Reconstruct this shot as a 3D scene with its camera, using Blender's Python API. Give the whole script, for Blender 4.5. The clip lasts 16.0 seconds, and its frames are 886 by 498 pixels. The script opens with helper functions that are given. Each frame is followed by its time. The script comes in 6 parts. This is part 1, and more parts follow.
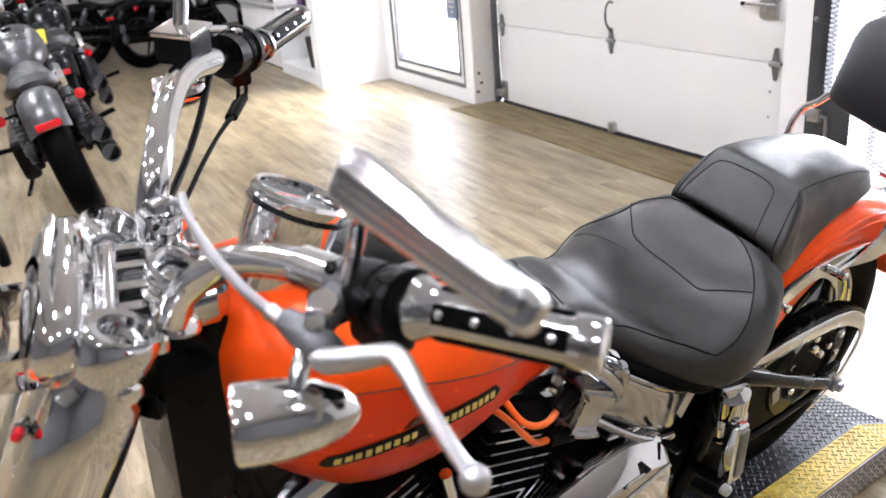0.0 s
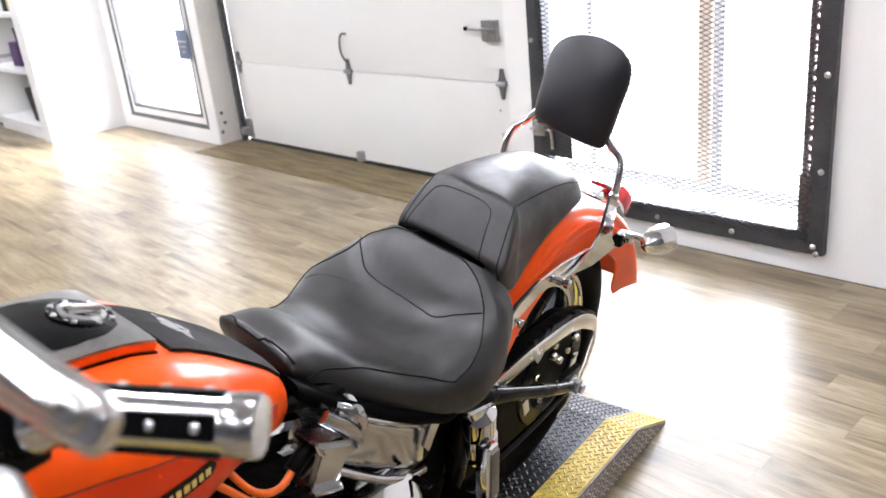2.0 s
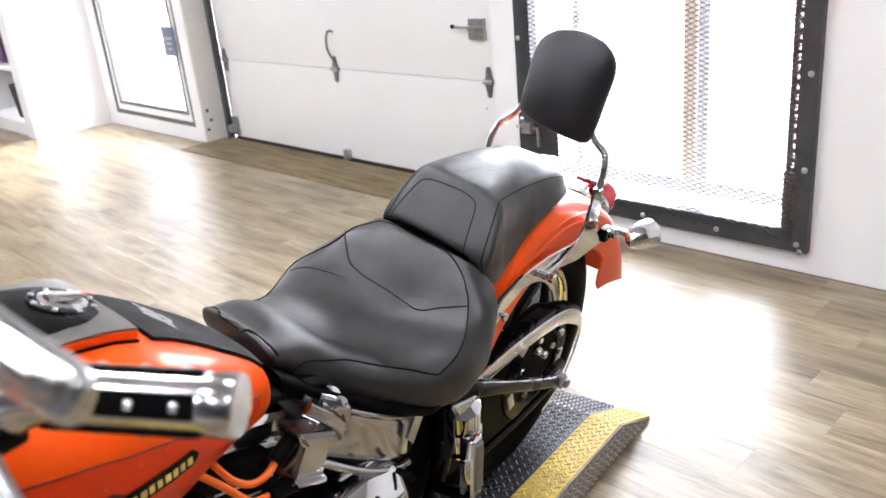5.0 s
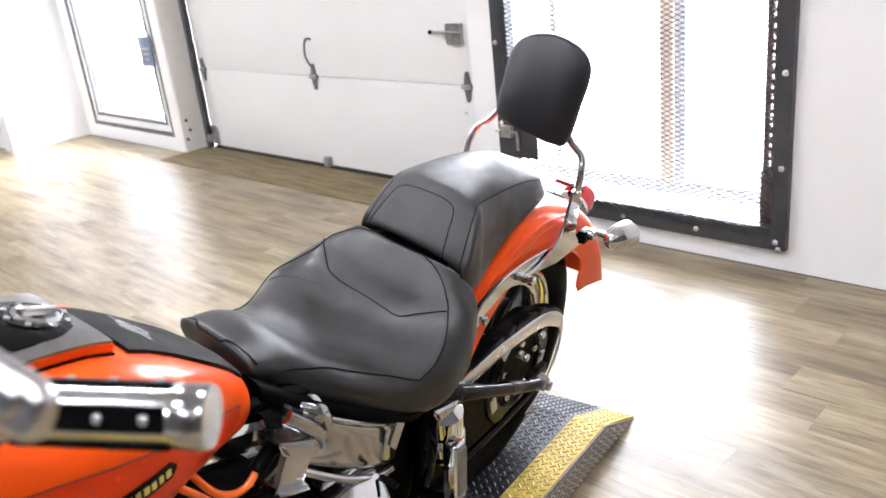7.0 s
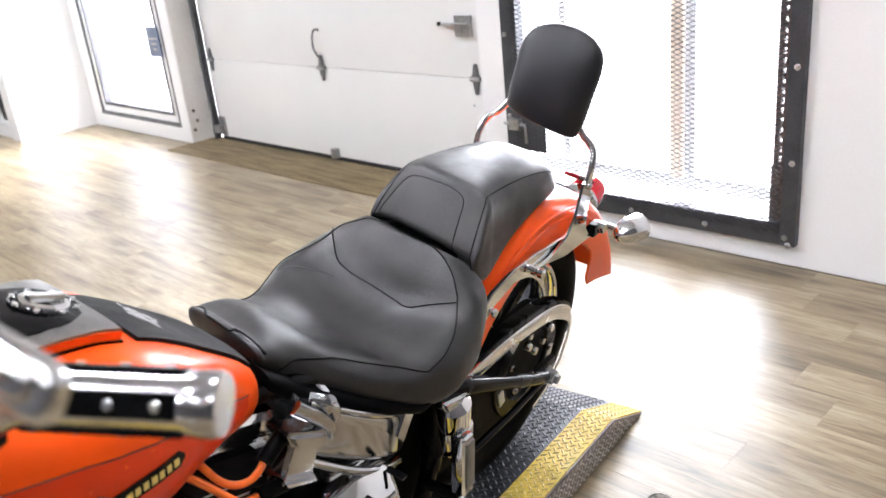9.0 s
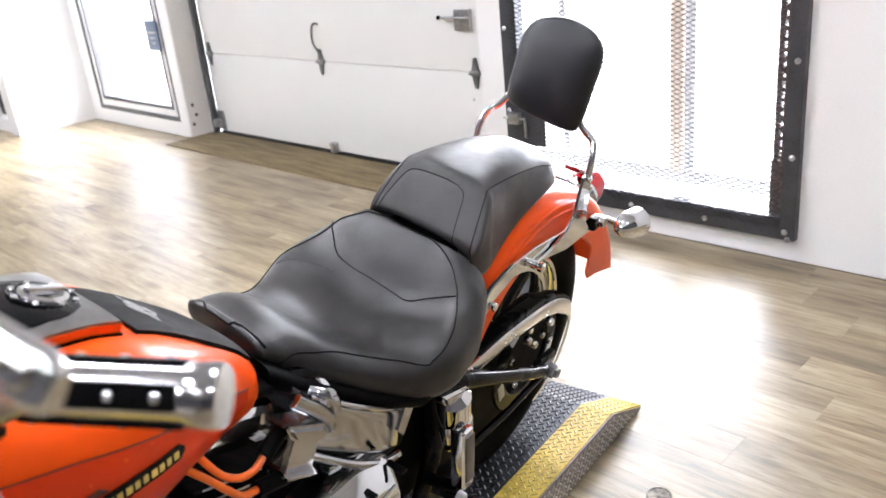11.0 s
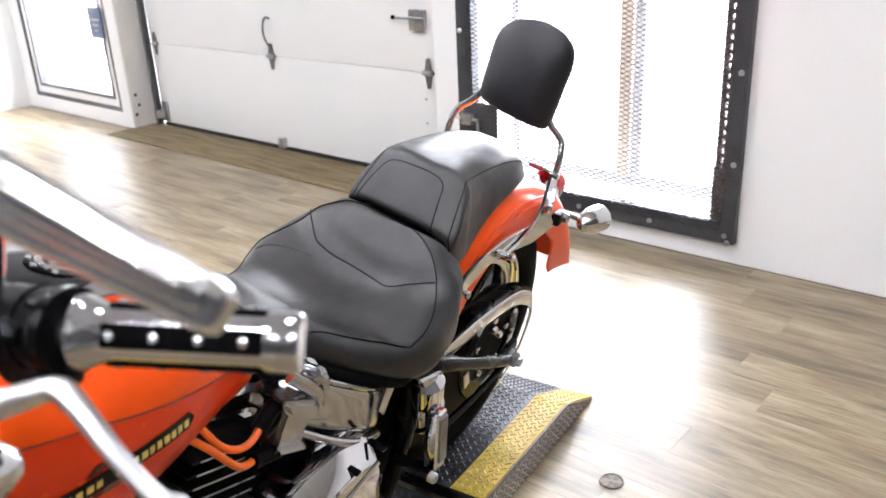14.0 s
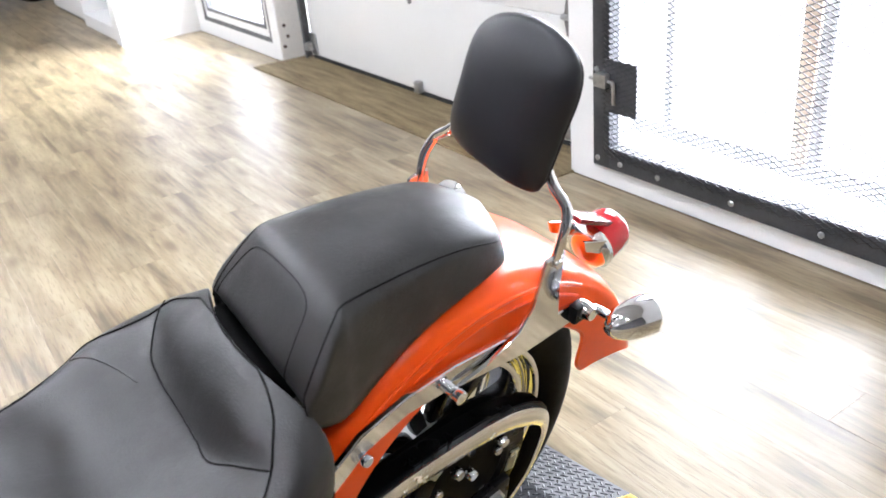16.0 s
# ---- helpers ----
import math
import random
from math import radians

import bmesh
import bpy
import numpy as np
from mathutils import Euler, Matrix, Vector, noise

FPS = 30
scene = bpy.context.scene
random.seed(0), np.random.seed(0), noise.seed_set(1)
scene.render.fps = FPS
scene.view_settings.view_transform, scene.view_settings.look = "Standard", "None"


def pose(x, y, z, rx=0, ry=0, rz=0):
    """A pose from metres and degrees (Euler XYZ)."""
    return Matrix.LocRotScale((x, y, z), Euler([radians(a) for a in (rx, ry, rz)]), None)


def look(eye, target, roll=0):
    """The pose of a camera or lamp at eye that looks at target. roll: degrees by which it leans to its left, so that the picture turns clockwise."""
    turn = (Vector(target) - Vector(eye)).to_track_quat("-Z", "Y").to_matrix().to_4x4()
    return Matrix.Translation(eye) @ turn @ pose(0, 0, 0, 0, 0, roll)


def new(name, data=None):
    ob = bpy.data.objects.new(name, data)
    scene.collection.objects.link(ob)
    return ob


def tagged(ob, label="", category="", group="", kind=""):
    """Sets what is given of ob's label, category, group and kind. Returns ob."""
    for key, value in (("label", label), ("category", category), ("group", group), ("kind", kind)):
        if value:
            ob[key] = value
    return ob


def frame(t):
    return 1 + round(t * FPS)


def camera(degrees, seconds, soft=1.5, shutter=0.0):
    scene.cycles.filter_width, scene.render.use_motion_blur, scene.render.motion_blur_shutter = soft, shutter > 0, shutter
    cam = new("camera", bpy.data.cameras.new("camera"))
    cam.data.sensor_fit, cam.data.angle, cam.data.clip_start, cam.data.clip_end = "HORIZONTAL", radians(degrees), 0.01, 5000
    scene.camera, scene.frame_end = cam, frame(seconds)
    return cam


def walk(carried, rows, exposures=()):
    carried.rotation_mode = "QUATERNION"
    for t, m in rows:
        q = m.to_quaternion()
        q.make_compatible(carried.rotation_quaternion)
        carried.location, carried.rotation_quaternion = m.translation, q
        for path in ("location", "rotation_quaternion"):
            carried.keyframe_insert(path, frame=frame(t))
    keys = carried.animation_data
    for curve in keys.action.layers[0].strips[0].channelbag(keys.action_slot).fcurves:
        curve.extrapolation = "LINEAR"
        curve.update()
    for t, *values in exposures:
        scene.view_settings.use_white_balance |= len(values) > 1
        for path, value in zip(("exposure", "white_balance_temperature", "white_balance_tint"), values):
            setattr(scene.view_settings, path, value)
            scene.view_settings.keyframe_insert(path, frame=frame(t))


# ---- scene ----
# camera path
cam = camera(55.41, 16.0)
PATH = [
    (0, pose(3.9074, -2.9343, 1.3286, 67.944, 4.528, 61.938)),
    (0.5, pose(3.9096, -2.8897, 1.3255, 68.286, 4.493, 54.579)),
    (1, pose(3.9149, -2.8591, 1.3204, 68.393, 5.452, 49.975)),
    (1.5, pose(3.9109, -2.8354, 1.3180, 68.551, 5.905, 46.456)),
    (2, pose(3.9059, -2.8268, 1.3167, 68.548, 5.569, 45.291)),
    (2.5, pose(3.9064, -2.8285, 1.3143, 68.515, 5.065, 45.190)),
    (3, pose(3.9081, -2.8299, 1.3139, 68.762, 4.942, 45.115)),
    (3.5, pose(3.9109, -2.8293, 1.3112, 68.645, 4.833, 44.753)),
    (6, pose(3.9126, -2.8258, 1.3044, 68.455, 5.503, 44.064)),
    (6.5, pose(3.9192, -2.8220, 1.3052, 68.740, 5.650, 42.998)),
    (7, pose(3.9190, -2.8221, 1.3050, 68.702, 5.867, 43.079)),
    (7.5, pose(3.9131, -2.8204, 1.3018, 68.441, 5.652, 43.344)),
    (8, pose(3.9087, -2.8199, 1.3000, 68.263, 5.353, 43.451)),
    (8.5, pose(3.9048, -2.8207, 1.2988, 68.372, 5.396, 43.629)),
    (9, pose(3.9071, -2.8216, 1.2979, 68.318, 5.512, 43.602)),
    (11.5, pose(3.9042, -2.8215, 1.2925, 67.734, 5.533, 43.541)),
    (12, pose(3.9077, -2.8242, 1.2905, 67.511, 5.681, 43.535)),
    (12.5, pose(3.9073, -2.8385, 1.2967, 68.284, 5.299, 44.288)),
    (13, pose(3.8951, -2.8594, 1.2977, 68.408, 4.437, 44.830)),
    (13.5, pose(3.8787, -2.8848, 1.3045, 68.834, 4.097, 44.108)),
    (14, pose(3.8844, -2.9196, 1.2982, 67.876, 2.525, 39.780)),
    (14.5, pose(3.8838, -2.8902, 1.2945, 66.638, 3.221, 38.425)),
    (15, pose(3.9059, -2.6046, 1.2870, 68.092, 3.564, 43.331)),
    (15.5, pose(3.8839, -2.3708, 1.3018, 66.259, 6.267, 47.050)),
    (16, pose(3.7118, -2.1300, 1.3024, 62.818, 5.062, 55.035)),
]
# end of path
walk(cam, PATH, exposures=((0, 1.55, 6050, 14), (14.4, 1.54, 6050, 14), (15.2, 1.62, 5950, 13), (16, 1.67, 5900, 12)))
cam.data.dof.use_dof = True
cam.data.dof.focus_distance = 1.6
cam.data.dof.aperture_fstop = 6.3

# ---- world and lights ----
world = bpy.data.worlds.new("sky")
scene.world = world
world.use_nodes = True
wn = world.node_tree
bgn = wn.nodes["Background"]
sky = wn.nodes.new("ShaderNodeTexSky")
sky.sky_type = "NISHITA"
sky.sun_disc = False
sky.sun_elevation, sky.sun_rotation = radians(48), radians(92)
sky.air_density, sky.dust_density = 1.0, 2.0
wn.links.new(sky.outputs[0], bgn.inputs[0])
bgn.inputs[1].default_value = 0.15
sun = new("sun", bpy.data.lights.new("sun", "SUN"))
sun.data.energy, sun.data.angle, sun.data.color = 4.0, radians(10), (1, .97, .92)
sun.matrix_world = look((8, 0.3, 9), (0, 0, 0))


# ---- material helpers ----
def mat(name, base, rough=0.5, metal=0.0, var=0.12, scale=8.0, bump=0.0, bscale=60.0, coat=0.0, rvar=0.08, base2=None, stretch=None, spec=0.5):
    """Principled material with colour variation at two scales, roughness variation and fine relief."""
    m = bpy.data.materials.new(name)
    m.use_nodes = True
    nt = m.node_tree
    b = nt.nodes["Principled BSDF"]
    b.inputs["Metallic"].default_value = metal
    b.inputs["Coat Weight"].default_value = coat
    b.inputs["Coat Roughness"].default_value = 0.04
    b.inputs["Specular IOR Level"].default_value = spec
    tc = nt.nodes.new("ShaderNodeTexCoord")
    src = tc.outputs["Object"]
    if stretch:
        mp = nt.nodes.new("ShaderNodeMapping")
        mp.inputs["Scale"].default_value = stretch
        nt.links.new(src, mp.inputs[0])
        src = mp.outputs[0]
    n1 = nt.nodes.new("ShaderNodeTexNoise")
    n1.inputs["Scale"].default_value, n1.inputs["Detail"].default_value = scale, 5
    n2 = nt.nodes.new("ShaderNodeTexNoise")
    n2.inputs["Scale"].default_value, n2.inputs["Detail"].default_value = bscale, 3
    nt.links.new(src, n1.inputs["Vector"])
    nt.links.new(src, n2.inputs["Vector"])
    mix = nt.nodes.new("ShaderNodeMix")
    mix.data_type = "RGBA"
    c2 = base2 or tuple(max(0, c * (1 - 2 * var)) for c in base)
    mix.inputs["A"].default_value = (*base, 1)
    mix.inputs["B"].default_value = (*c2, 1)
    add = nt.nodes.new("ShaderNodeMath")
    add.operation = "MULTIPLY"
    nt.links.new(n1.outputs[0], add.inputs[0])
    nt.links.new(n2.outputs[0], add.inputs[1])
    rmp = nt.nodes.new("ShaderNodeMapRange")
    rmp.inputs["From Min"].default_value, rmp.inputs["From Max"].default_value = 0.12, 0.42
    nt.links.new(add.outputs[0], rmp.inputs["Value"])
    nt.links.new(rmp.outputs[0], mix.inputs["Factor"])
    nt.links.new(mix.outputs["Result"], b.inputs["Base Color"])
    rr = nt.nodes.new("ShaderNodeMapRange")
    rr.inputs["From Min"].default_value, rr.inputs["From Max"].default_value = 0.3, 0.7
    rr.inputs["To Min"].default_value, rr.inputs["To Max"].default_value = max(0.0, rough - rvar), min(1.0, rough + rvar)
    nt.links.new(n1.outputs[0], rr.inputs["Value"])
    nt.links.new(rr.outputs[0], b.inputs["Roughness"])
    if bump:
        bp = nt.nodes.new("ShaderNodeBump")
        bp.inputs["Strength"].default_value, bp.inputs["Distance"].default_value = bump, 0.002
        nt.links.new(n2.outputs[0], bp.inputs["Height"])
        nt.links.new(bp.outputs[0], b.inputs["Normal"])
    return m


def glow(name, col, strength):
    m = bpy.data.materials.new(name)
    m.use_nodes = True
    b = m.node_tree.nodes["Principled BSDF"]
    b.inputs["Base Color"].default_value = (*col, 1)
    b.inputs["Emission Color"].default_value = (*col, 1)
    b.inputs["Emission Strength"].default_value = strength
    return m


M_PAINT = mat("orange_paint", (0.93, 0.088, 0.004), 0.30, 0.0, 0.03, 4, coat=0.22, rvar=0.03, spec=0.15)
M_PAINT_RED = mat("deep_orange_paint", (0.80, 0.046, 0.005), 0.30, 0.0, 0.03, 4, coat=0.22, rvar=0.03, spec=0.15)
M_CHROME = mat("chrome", (0.77, 0.775, 0.785), 0.075, 1.0, 0.02, 30, rvar=0.04)
M_POLISH = mat("polished_aluminium", (0.84, 0.84, 0.84), 0.22, 1.0, 0.05, 25, bump=0.03, bscale=200)
M_MIRROR = mat("soft_chrome", (0.66, 0.66, 0.67), 0.14, 1.0, 0.04, 25, rvar=0.04)
# Chrome darkened in colour, in place of dimmer reflections.
M_GRIPC = mat("dimmed_chrome", (0.50, 0.50, 0.515), 0.15, 1.0, 0.04, 25, rvar=0.05)
M_ALU = mat("cast_aluminium", (0.56, 0.56, 0.565), 0.33, 1.0, 0.06, 30, bump=0.05, bscale=250)
M_STEEL = mat("brushed_steel", (0.25, 0.248, 0.245), 0.36, 1.0, 0.08, 20, stretch=(1, 1, 8))
M_LEATHER = mat("black_leather", (0.0105, 0.0098, 0.0094), 0.43, 0.0, 0.30, 14, bump=0.26, bscale=420, rvar=0.14, spec=0.66)


def creased(m, strength=0.17):
    """Adds soft creases and a mottled sheen to a leather."""
    nt = m.node_tree
    b = nt.nodes["Principled BSDF"]
    fine = b.inputs["Normal"].links[0].from_node
    tc = nt.nodes.new("ShaderNodeTexCoord")
    mp = nt.nodes.new("ShaderNodeMapping")
    mp.inputs["Scale"].default_value = (20, 30, 24)
    mp.inputs["Rotation"].default_value = (0, 0, 0.5)
    nt.links.new(tc.outputs["Object"], mp.inputs[0])
    n = nt.nodes.new("ShaderNodeTexNoise")
    n.inputs["Scale"].default_value, n.inputs["Detail"].default_value, n.inputs["Distortion"].default_value = 1.0, 4, 1.8
    nt.links.new(mp.outputs[0], n.inputs["Vector"])
    bp = nt.nodes.new("ShaderNodeBump")
    bp.inputs["Strength"].default_value, bp.inputs["Distance"].default_value = strength, 0.0025
    nt.links.new(n.outputs[0], bp.inputs["Height"])
    nt.links.new(bp.outputs[0], fine.inputs["Normal"])
    return m


creased(M_LEATHER)
M_VINYL = mat("black_vinyl_smooth", (0.0095, 0.0095, 0.0125), 0.40, 0.0, 0.15, 10, bump=0.10, bscale=500, rvar=0.06, spec=0.50)
M_STRAP = mat("matt_black_leather", (0.006, 0.0058, 0.0058), 0.6, 0.0, 0.2, 14, bump=0.25, bscale=420, spec=0.12)
M_THREAD = mat("black_thread", (0.0025, 0.0024, 0.0023), 0.5, bump=0.3, bscale=900, spec=0.15)
M_RUBBER = mat("black_rubber", (0.0020, 0.0020, 0.0021), 0.5, 0.0, 0.2, 15, bump=0.2, bscale=300, spec=0.04)
M_BLACK = mat("black_enamel", (0.003, 0.003, 0.0033), 0.25, 0.0, 0.2, 10, rvar=0.1, spec=0.14)
M_BLACKWR = mat("black_wrinkle", (0.0035, 0.0035, 0.004), 0.45, 0.0, 0.2, 40, bump=0.4, bscale=500, spec=0.08)
M_GOLD = mat("gold_yellow_print", (0.75, 0.55, 0.12), 0.35, 0.0, 0.06, 15)
M_ORANGEWIRE = mat("orange_silicone", (0.80, 0.14, 0.01), 0.35, 0.0, 0.08, 20)
M_REDLENS = mat("red_lens", (0.55, 0.01, 0.015), 0.12, 0.0, 0.1, 20, coat=0.6)
M_WALL = mat("white_wall_paint", (0.80, 0.80, 0.79), 0.55, 0.0, 0.025, 1.2, bump=0.06, bscale=120)
M_DOORW = mat("white_steel_door", (0.76, 0.76, 0.74), 0.38, 0.0, 0.03, 2, bump=0.08, bscale=160)
M_DKFRAME = mat("dark_grey_steel", (0.06, 0.063, 0.07), 0.42, 0.2, 0.2, 14, bump=0.1, bscale=140)
M_MESH = mat("galvanised_mesh", (0.05, 0.05, 0.054), 0.5, 0.3, 0.2, 30)
M_RUST = mat("rusty_steel", (0.14, 0.10, 0.085), 0.6, 0.2, 0.3, 30)
M_GALV = mat("galvanised_steel", (0.50, 0.50, 0.50), 0.36, 0.9, 0.15, 30)
M_CEIL = mat("ceiling_white", (0.62, 0.62, 0.63), 0.8, bump=0.1, bscale=60)
M_WALLG = mat("dim_room_wall", (0.13, 0.13, 0.135), 0.6, 0.0, 0.05, 1.5, bump=0.06, bscale=120)
M_GREYBIKE = mat("grey_paint", (0.045, 0.046, 0.048), 0.30, 0.0, 0.05, 5, coat=0.25, spec=0.35)
M_SIGN = mat("blue_sign", (0.12, 0.16, 0.24), 0.4)
M_DARKTHING = mat("dark_plastic", (0.02, 0.02, 0.022), 0.45)
M_PURPLE = mat("purple_carton", (0.10, 0.05, 0.14), 0.5)
M_CARTON = mat("yellow_carton", (0.55, 0.40, 0.08), 0.5)
M_LINER = mat("grey_skirting", (0.45, 0.44, 0.42), 0.6)


# ---- geometry helpers ----
def part(name, bm, material, parent=None, label="", smooth=40):
    """Links a bmesh as one mesh object, under a thing or a part where one is given."""
    me = bpy.data.meshes.new(name)
    bmesh.ops.recalc_face_normals(bm, faces=bm.faces)
    bm.to_mesh(me)
    bm.free()
    me.materials.append(material)
    if smooth:
        me.polygons.foreach_set("use_smooth", [True] * len(me.polygons))
        me.set_sharp_from_angle(angle=radians(smooth))
    ob = new(name, me)
    if parent:
        ob.parent = parent
    if label:
        ob["label"] = label
    return ob


def thing(name, m, label, category, group="", kind=""):
    ob = new(name)
    ob.empty_display_size = 0.1
    ob.matrix_world = m
    return tagged(ob, label, category, group, kind)


def loft(rings, cap=True, closed=False):
    bm = bmesh.new()
    vs = [[bm.verts.new(p) for p in r] for r in rings]
    n = len(vs[0])
    pairs = list(zip(vs, vs[1:]))
    if closed:
        pairs.append((vs[-1], vs[0]))
    for a, b in pairs:
        for i in range(n):
            j = (i + 1) % n
            bm.faces.new((a[i], a[j], b[j], b[i]))
    if cap and not closed:
        bm.faces.new(vs[0])
        bm.faces.new(vs[-1])
    return bm


def catmull(pts, sub=6):
    pts = [Vector(p) for p in pts]
    out = []
    for i in range(len(pts) - 1):
        p0, p1, p2, p3 = pts[max(0, i - 1)], pts[i], pts[i + 1], pts[min(len(pts) - 1, i + 2)]
        for k in range(sub):
            t = k / sub
            out.append(0.5 * ((2 * p1) + (p2 - p0) * t + (2 * p0 - 5 * p1 + 4 * p2 - p3) * t * t + (3 * p1 - p0 - 3 * p2 + p3) * t ** 3))
    out.append(pts[-1])
    return out


def smooth_rings(rings, sub=3):
    """Adds rings between the given ones along smooth lines."""
    lines = [catmull(list(col), sub) for col in zip(*rings)]
    return [list(r) for r in zip(*lines)]


def tube(pts, r, seg=10, sub=6, radii=None, flat=1.0, cap=True):
    """A round bar swept along a smooth line; radii run along the given points."""
    line = catmull(pts, sub) if sub > 1 else [Vector(p) for p in pts]
    n = len(line)
    rings, side = [], None
    for i, p in enumerate(line):
        d = (line[min(i + 1, n - 1)] - line[max(i - 1, 0)]).normalized()
        if side is None:
            side = d.cross(Vector((0, 0, 1)))
            if side.length < 0.1:
                side = d.cross(Vector((0, 1, 0)))
        side = (side - d * side.dot(d)).normalized()
        up = d.cross(side)
        rr = r
        if radii:
            f = i / (n - 1) * (len(radii) - 1)
            k = min(int(f), len(radii) - 2)
            rr = radii[k] + (radii[k + 1] - radii[k]) * (f - k)
        rings.append([p + side * (rr * math.cos(a)) + up * (rr * flat * math.sin(a)) for a in (2 * math.pi * j / seg for j in range(seg))])
    return loft(rings, cap)


def lathe(profile, m=None, seg=32, cap=True):
    """Turns (radius, height) pairs round the z axis of m."""
    rings = [[Vector((max(r, 1e-4) * math.cos(2 * math.pi * j / seg), max(r, 1e-4) * math.sin(2 * math.pi * j / seg), z)) for j in range(seg)] for r, z in profile]
    bm = loft(rings, cap)
    if m:
        bmesh.ops.transform(bm, matrix=m, verts=bm.verts)
    return bm


def rbox(size, centre=(0, 0, 0), bevel=0.004, m=None, seg=2):
    bm = bmesh.new()
    bmesh.ops.create_cube(bm, size=1, matrix=Matrix.Translation(centre) @ Matrix.Diagonal((*size, 1)))
    if bevel:
        bmesh.ops.bevel(bm, geom=bm.edges[:], offset=min(bevel, min(size) * 0.45), segments=seg, affect="EDGES", profile=0.7)
    if m:
        bmesh.ops.transform(bm, matrix=m, verts=bm.verts)
    return bm


def join(*bms):
    out = bmesh.new()
    for b in bms:
        me = bpy.data.meshes.new("tmp")
        b.to_mesh(me)
        b.free()
        out.from_mesh(me)
        bpy.data.meshes.remove(me)
    return out


def plate(outline, t, bevel=0.0, m=None):
    """A flat plate from an outline in x and z, t thick along y."""
    bm = bmesh.new()
    a = [bm.verts.new((x, -t / 2, z)) for x, z in outline]
    b = [bm.verts.new((x, t / 2, z)) for x, z in outline]
    n = len(a)
    bm.faces.new(a)
    bm.faces.new(b[::-1])
    for i in range(n):
        bm.faces.new((a[i], b[i], b[(i + 1) % n], a[(i + 1) % n]))
    if bevel:
        bm.normal_update()
        bmesh.ops.bevel(bm, geom=[e for e in bm.edges if e.calc_face_angle(0) > 0.6], offset=bevel, segments=2, affect="EDGES")
    if m:
        bmesh.ops.transform(bm, matrix=m, verts=bm.verts)
    return bm


def axis_m(p, d, spin=0):
    """A pose at p whose z axis points along d."""
    return Matrix.Translation(p) @ Vector(d).to_track_quat("Z", "Y").to_matrix().to_4x4() @ Matrix.Rotation(spin, 4, "Z")


def sring(x, hw, zt, zb, n=2.6, k=28, yc=0.0, tilt=0.0, nb=None, zm=None, dish=0.0):
    """A superellipse ring across the bike at x, from zb to zt, hw to each side; zm is the height of its widest point."""
    zm = (zt + zb) / 2 if zm is None else zm
    out = []
    for j in range(k):
        a = 2 * math.pi * (j + 0.5) / k
        c, s = math.cos(a), math.sin(a)
        e = n if s >= 0 else (nb or n)
        y = yc + hw * math.copysign(abs(c) ** (2 / e), c)
        dz = (zt - zm if s >= 0 else zm - zb) * math.copysign(abs(s) ** (2 / e), s)
        z = zm + dz - (dish * (1 - ((y - yc) / hw) ** 2) ** 1.5 if s > 0 else 0)
        out.append(Vector((x + tilt * dz, y, z)))
    return out


# ---- the room ----
def wall_box(name, x0, x1, y0, y1, z0, z1, material=M_WALL, label="plain white painted wall", bev=0.0, kind="structure", cat="wall"):
    ob = part(name, rbox((x1 - x0, y1 - y0, z1 - z0), ((x0 + x1) / 2, (y0 + y1) / 2, (z0 + z1) / 2), bev), material, smooth=30)
    return tagged(ob, label, cat, kind=kind)


CEIL = 3.2
DX0, DX1, DH = -1.33, 1.365, 2.15        # overhead door opening
GX0, GX1, GH = -2.66, -1.44, 2.1         # glazed door opening
HX0, HX1, HZ0, HZ1 = 1.522, 2.812, 0.084, 2.2  # mesh gate opening
T = 0.25
north = [("wall_north_a", -2.805, GX0, 0, CEIL), ("wall_north_b", GX1, DX0, 0, CEIL), ("wall_north_c", DX1, HX0, 0, CEIL), ("wall_north_d", HX1, 7.0, 0, CEIL),
         ("wall_north_e", GX0, GX1, GH, CEIL), ("wall_north_f", DX0, DX1, DH, CEIL), ("wall_north_g", HX0, HX1, HZ1, CEIL), ("wall_north_h", GX0, GX1, 0, 0.10), ("wall_north_i", HX0, HX1, 0, HZ0)]
for nm, a, b, z0, z1 in north:
    wall_box(nm, a, b, 0, T, z0, z1)
wall_box("wall_partition", -2.97, -2.805, -0.60, 1.2, 0, CEIL, label="white painted partition wall beside the glazed door")
# Unseen closing walls, coloured dark to stand in for a dim room.
wall_box("wall_east", 7.0, 7.2, -8.0, T, 0, CEIL, M_WALLG, "unseen closing wall, darkened for the dim room behind")
wall_box("wall_south", -9.0, 7.2, -8.2, -8.0, 0, CEIL, M_WALLG, "unseen closing wall, darkened for the dim room behind")
wall_box("wall_west", -9.2, -9.0, -8.2, 1.2, 0, CEIL)
wall_box("wall_back", -9.0, -2.97, 1.0, 1.2, 0, CEIL)
wall_box("ceiling", -9.2, 7.2, -8.2, 1.2, CEIL, CEIL + 0.1, M_CEIL, "pale painted ceiling", cat="ceiling")
